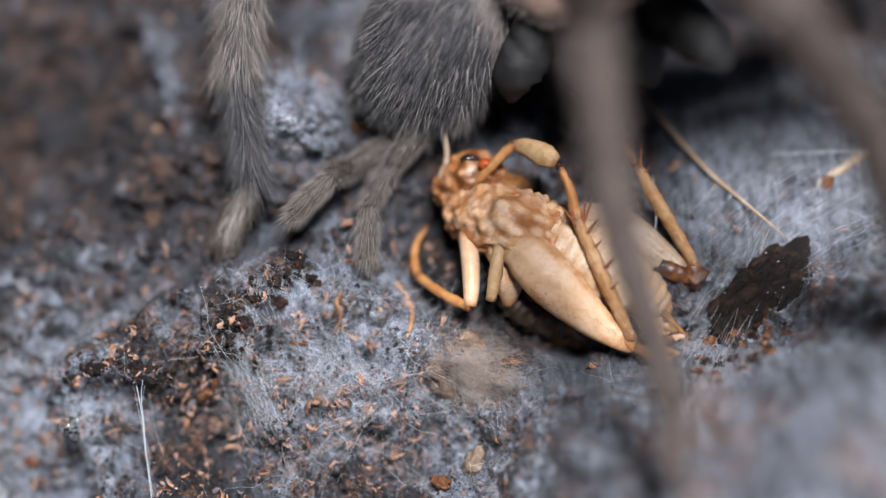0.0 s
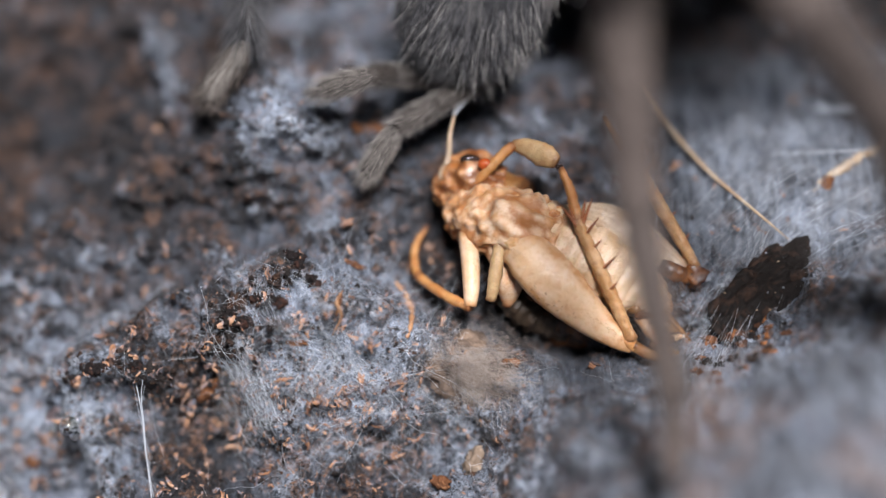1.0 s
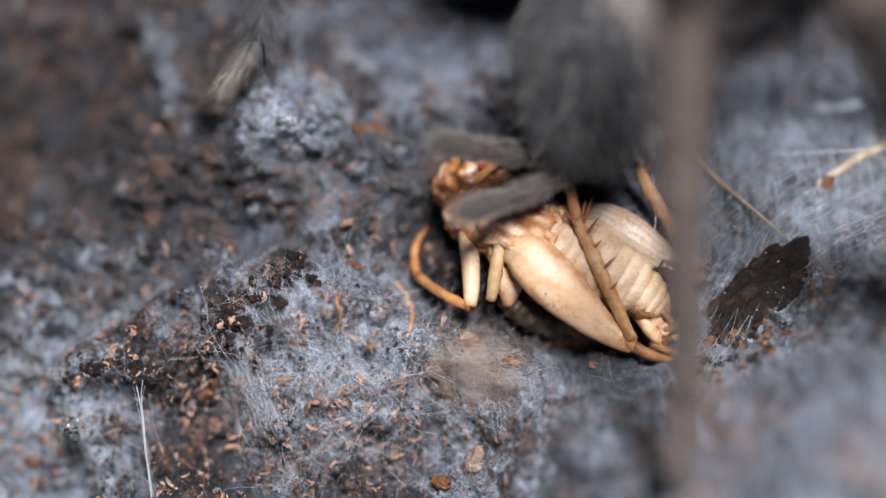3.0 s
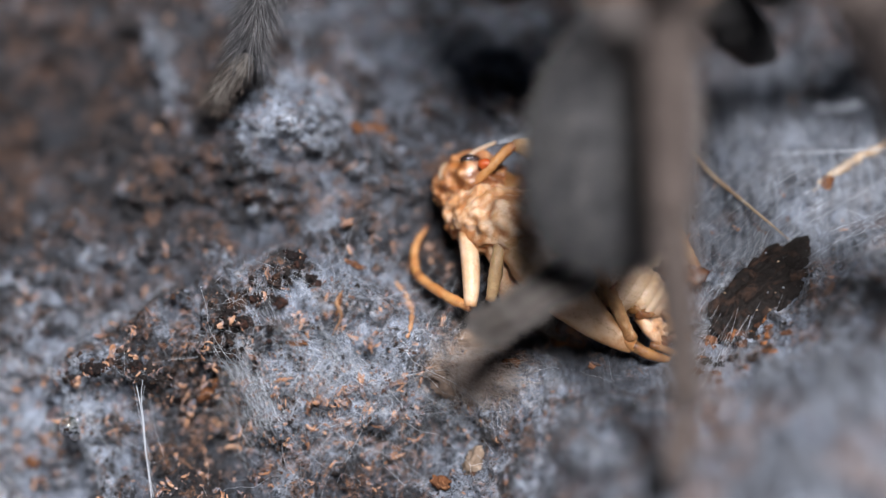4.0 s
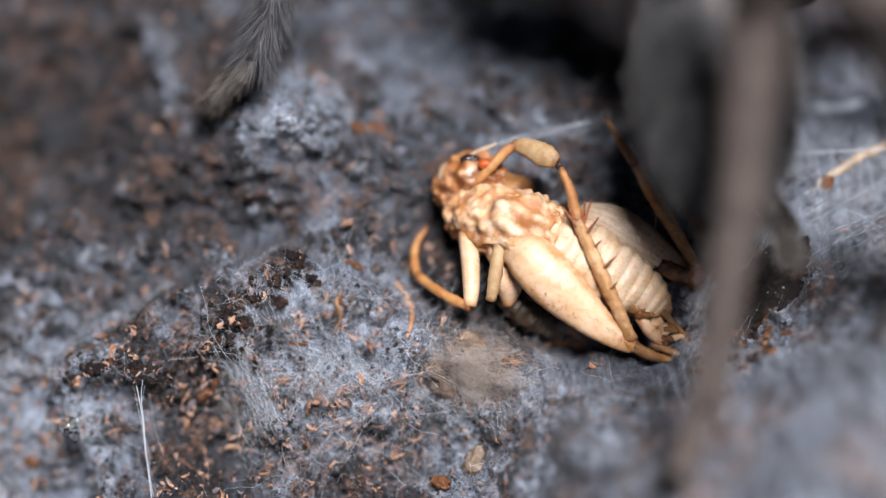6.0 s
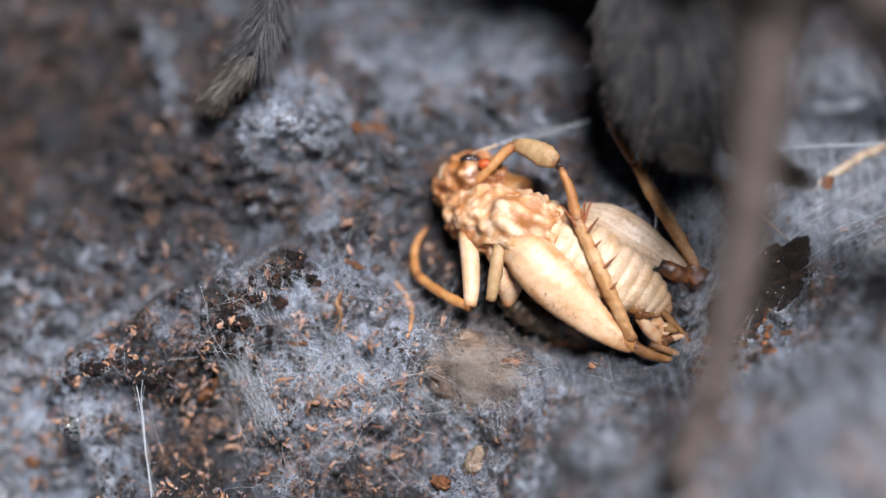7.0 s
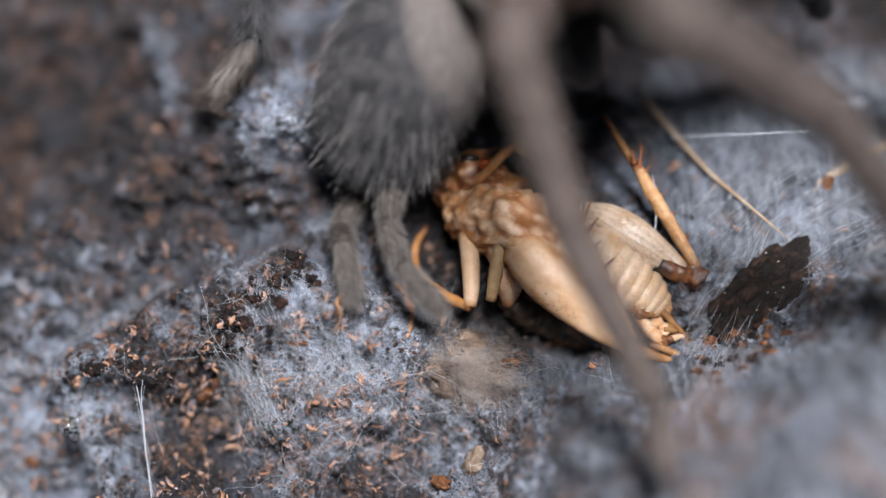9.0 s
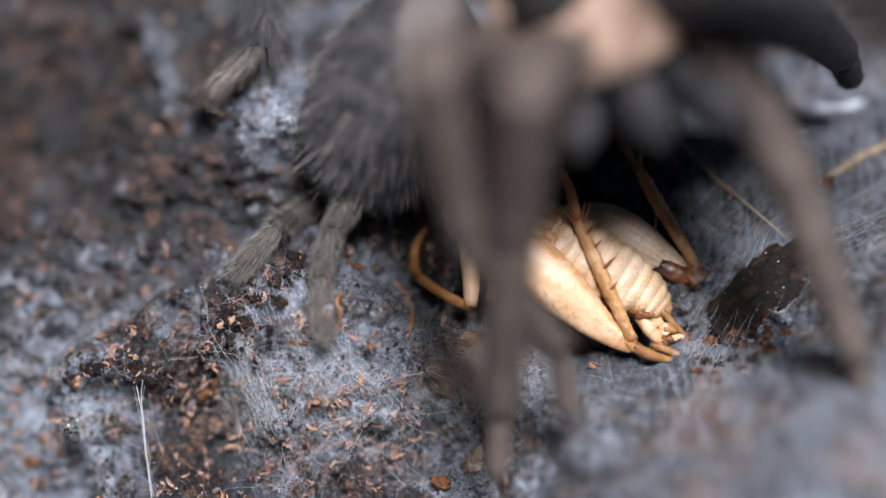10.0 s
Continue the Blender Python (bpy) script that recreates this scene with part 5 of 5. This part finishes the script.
SIDE_LEG = [
    (0.0, 1600, 640, 12, 1640, 520, 14, 1545, 230, 18, 1370, -20, 20, 1200, -200, 20), (1.0, 1600, 640, 12, 1650, 520, 14, 1570, 220, 18, 1410, -20, 20, 1240, -200, 20),
    (1.4, 1610, 640, 12, 1660, 520, 14, 1590, 200, 18, 1460, -20, 20, 1300, -200, 20), (2.5, 1640, 640, 12, 1680, 520, 14, 1600, 180, 18, 1530, -40, 20, 1400, -200, 20),
    (5.0, 1640, 640, 12, 1680, 520, 14, 1600, 180, 18, 1510, -40, 20, 1400, -200, 20), (6.8, 1660, 640, 12, 1700, 520, 14, 1630, 180, 18, 1580, -40, 20, 1450, -200, 20),
    (7.7, 1620, 640, 12, 1680, 520, 14, 1600, 180, 18, 1500, -40, 20, 1400, -200, 20), (8.1, 1600, 640, 12, 1650, 520, 14, 1570, 210, 18, 1420, -20, 20, 1300, -200, 20),
    (8.5, 1600, 640, 12, 1640, 520, 14, 1545, 225, 18, 1350, -20, 20, 1200, -180, 20), (9.0, 1620, 560, 12, 1640, 450, 14, 1470, 200, 18, 1200, 30, 20, 1060, -80, 14),
    (9.2, 1560, 470, 12, 1540, 370, 14, 1380, 170, 18, 1130, 20, 24, 1020, -40, 14), (9.5, 1330, 430, 12, 1320, 340, 14, 1270, 200, 18, 1045, 65, 26, 970, 5, 14),
    (9.7, 960, 600, 10, 955, 500, 12, 945, 300, 16, 920, 40, 20, 1000, 40, 4), (10.0, 880, 850, 9, 885, 730, 11, 905, 430, 16, 935, 150, 19, 1000, 90, 3)]
LAST_LEG = [
    (0.0, 1900, 300, 4, 1900, 200, 8, 1800, -100, 16, 1600, -250, 20, 1300, -260, 20), (9.0, 1800, 420, 4, 1790, 300, 8, 1700, 0, 16, 1500, -150, 20, 1250, -200, 20),
    (9.2, 1600, 560, 8, 1570, 450, 11, 1480, 180, 17, 1400, -20, 20, 1200, -100, 20), (9.5, 1540, 760, 11, 1510, 650, 13, 1430, 350, 18, 1310, 90, 21, 1250, -90, 5),
    (10.0, 1540, 760, 11, 1520, 640, 13, 1405, 320, 18, 1270, 60, 21, 1205, -90, 5)]
REAR_LEG = [
    (0.0, 385, 445, -0.8, 455, 310, -0.5, 415, 110, -1, 440, -110, 0, 560, -300, 4), (0.4, 345, 312, -3, 435, 185, -1.5, 420, 20, -0.8, 450, -180, 0, 560, -300, 4),
    (0.8, 352, 185, -2.4, 440, 70, -0.8, 430, -80, -5, 470, -240, 0, 580, -300, 4), (1.4, 370, 178, -2.4, 460, 45, -0.8, 455, -120, -5, 490, -260, 0, 580, -300, 4),
    (2.5, 372, 180, -2.4, 482, 45, -0.8, 480, -120, -5, 500, -260, 0, 580, -300, 4), (3.8, 375, 185, -2.4, 440, 95, -0.8, 465, -80, -5, 500, -260, 0, 580, -300, 4),
    (5.5, 368, 182, -2.4, 450, 110, -2, 500, -60, -2.4, 530, -260, 0, 600, -300, 4), (6.8, 368, 182, -2.4, 450, 110, -2, 500, -60, -2.4, 530, -260, 0, 600, -300, 4),
    (7.5, 368, 182, -2.4, 455, 80, -0.8, 475, -80, -5, 500, -260, 0, 600, -300, 4), (8.5, 370, 180, -2.4, 440, 68, -0.8, 445, -80, -5, 480, -260, 0, 580, -300, 4),
    (10.0, 358, 172, -2.4, 475, 75, -0.8, 470, -80, -5, 500, -260, 0, 580, -300, 4)]
SHIELD = [  # carapace: back end, front end
    (0, 880, -90, 5, 1180, -140, 12), (1, 945, -240, 1, 1230, -360, 9), (1.4, 980, -340, -1, 1200, -520, 7), (2.5, 1085, -170, 1, 1160, -470, 9), (3.8, 1105, 25, 13, 1190, -265, 19), (5, 1150, 35, 13, 1220, -245, 19), (6.8, 1205, -120, 5, 1260, -430, 13),
    (7.7, 1000, -150, 5, 1150, -420, 13), (8.1, 905, -130, 5, 1150, -330, 13), (8.5, 870, -40, 7, 1150, -190, 14), (9, 820, -70, 12, 1110, -200, 18), (9.5, 835, -10, 17, 1140, -90, 21), (10, 870, 5, 18, 1165, -35, 22)]
SPIN_DEPTH = [(0.0, -2), (0.8, -3), (1.0, -3), (1.4, -6), (1.8, -4), (2.1, -2), (2.5, -2), (2.7, 0), (3.2, 5), (3.8, 8), (5.0, 8), (5.7, 6), (6.8, 3), (8.1, 3.5), (8.5, 1.6), (9.0, 0), (9.5, -1.6), (10.0, -2.2)]
NEAR_MORE = [(0.0, 0.3), (8.1, 0.5), (8.5, 1.5), (9.0, 2.0), (9.5, 5.0), (10.0, 4.6)]
FEELER = [(0.0, 785, 205), (0.9, 795, 200), (1.4, 832, 205), (1.8, 900, 230), (2.1, 880, 240), (10.0, 885, 255)]


def links_at(table, t, lengths, near=1.0):
    """Poses of a leg's links from the foot up: each joint keeps its place across the view and takes the height that its link's length asks for."""
    r = along(table, t)
    joints = [(r[i], r[i + 1], r[i + 2] * near) for i in range(0, len(r), 3)]
    pts = [at(*joints[0])]
    for i, ((a, b, w), length) in enumerate(zip(joints[1:], lengths)):
        best = None
        for k2 in range(-64, 65):
            h = w + 0.25 * k2
            q = at(a, b, h)
            cost = abs((q - pts[-1]).length / MM - length) + 0.08 * abs(h - w) * (1.0 if (k2 > 0) == (i < 3) else 2.0)
            if best is None or cost < best[0]:
                best = (cost, q)
        pts.append(pts[-1] + (best[1] - pts[-1]).normalized() * (length * MM))
    return [aim(p, q, -AHEAD if abs((q - p).normalized().dot(AHEAD)) < 0.93 else UP) for p, q in zip(pts, pts[1:])]


def motions():
    root = {}
    for t in TIMES:
        r = along(BODY, t)
        root[t] = (at(*r[0:3]) + at(*r[3:6])) * 0.5
    walk(tarantula, [(t, Matrix.Translation(root[t])) for t in TIMES])

    def carry(ob, poses):
        walk(ob, [(t, Matrix.Translation(-root[t]) @ m) for t, m in poses])

    carry(abdomen, [(t, aim(at(*along(BODY, t)[0:3]), at(*along(BODY, t)[3:6]))) for t in TIMES])
    carry(carapace, [(t, aim(at(*along(SHIELD, t)[0:3]), at(*along(SHIELD, t)[3:6]))) for t in TIMES])
    for table, pieces, deep in ((SPIN_NEAR, near_spinneret, 0.0), (SPIN_FAR, far_spinneret, -1.0)):
        rows = {}
        for t in TIMES:
            r, w = along(table, t), along(SPIN_DEPTH, t)[0] + (deep if deep else along(NEAR_MORE, t)[0])
            pts = [at(r[i], r[i + 1], w) for i in (0, 2, 4, 6)]
            rows[t] = chain(pts[0], pts[1:], (3.7, 3.4, 4.4), r[8], 0.72 if 3.0 < t < 6.0 else 0.96)
        for i, ob in enumerate(pieces):
            carry(ob, [(t, rows[t][i]) for t in TIMES])
    rows = []
    for t in TIMES:
        r = along(BODY, t)
        p = at(r[0] + 60, r[1] - 20, r[2])
        rows.append((t, aim(p, p + (UP * -1.0 + RIGHT * 0.7 - AHEAD * 0.2) * MM)))
    carry(small_spinneret, rows)
    for table, pieces, lengths in ((NEAR_LEG, near_leg, (5.0, 12.0, 13.5, 16.0)), (SIDE_LEG, side_leg, (5.0, 14.0, 14.0, 16.0)),
                                   (REAR_LEG, rear_leg, (5.6, 8.0, 9.0, 12.0)), (LAST_LEG, last_leg, (5.0, 12.0, 12.0, 14.0))):
        rows = {t: links_at(table, t, lengths, 1.0 if table is REAR_LEG else 1.3) for t in TIMES}
        for i, ob in enumerate(pieces):
            carry(ob, [(t, rows[t][i]) for t in TIMES])
    rows = {}
    for t in TIMES:                # a leg of the far side, reaching away from the body
        r = along(SHIELD, t)
        a, b, w = (r[0] + r[3]) / 2, (r[1] + r[4]) / 2, (r[2] + r[5]) / 2 + 3
        rows[t] = [aim(p, q, UP) for p, q in (
            (at(a + 490, b + 160, w - 26), at(a + 470, b + 110, w - 22)), (at(a + 470, b + 110, w - 22), at(a + 400, b + 50, w - 12)),
            (at(a + 400, b + 50, w - 12), at(a + 240, b + 15, w - 7)), (at(a + 240, b + 15, w - 7), at(a, b, w - 3)))]
    for i, ob in enumerate(far_leg):
        carry(ob, [(t, rows[t][i]) for t in TIMES])
    base = lie(788, 300, 1.4)
    walk(antenna, [(t, Matrix.Translation(-cricket.location) @ aim(base, at(a, b, -1.4))) for t, a, b in FEELER])
    # silk tied to the feeler, drawn along by the spinnerets
    tied = [(0.0, 785, 208, 800, 60), (0.9, 797, 205, 850, 100), (1.2, 815, 203, 890, 130), (1.4, 832, 206, 940, 120), (1.8, 895, 232, 1050, 195), (2.1, 882, 248, 1062, 205), (10.0, 885, 254, 1066, 205)]
    walk(bundle, [(t, aim(at(a, b, -1.3), at(c, d, -2.2))) for t, a, b, c, d in tied])
    frame_turn = Matrix((RIGHT, UP, -AHEAD)).transposed().to_4x4()
    laid = [(0.0, 1600, 262, -1.6), (6.8, 1600, 262, -1.6), (7.3, 1560, 225, -1.0), (7.7, 1510, 212, -0.5), (8.1, 1460, 218, 0), (8.5, 1432, 232, 0.4), (10.0, 1432, 232, 0.4)]
    walk(pull, [(t, Matrix.Translation(at(a, b, w)) @ frame_turn) for t, a, b, w in laid])


motions()
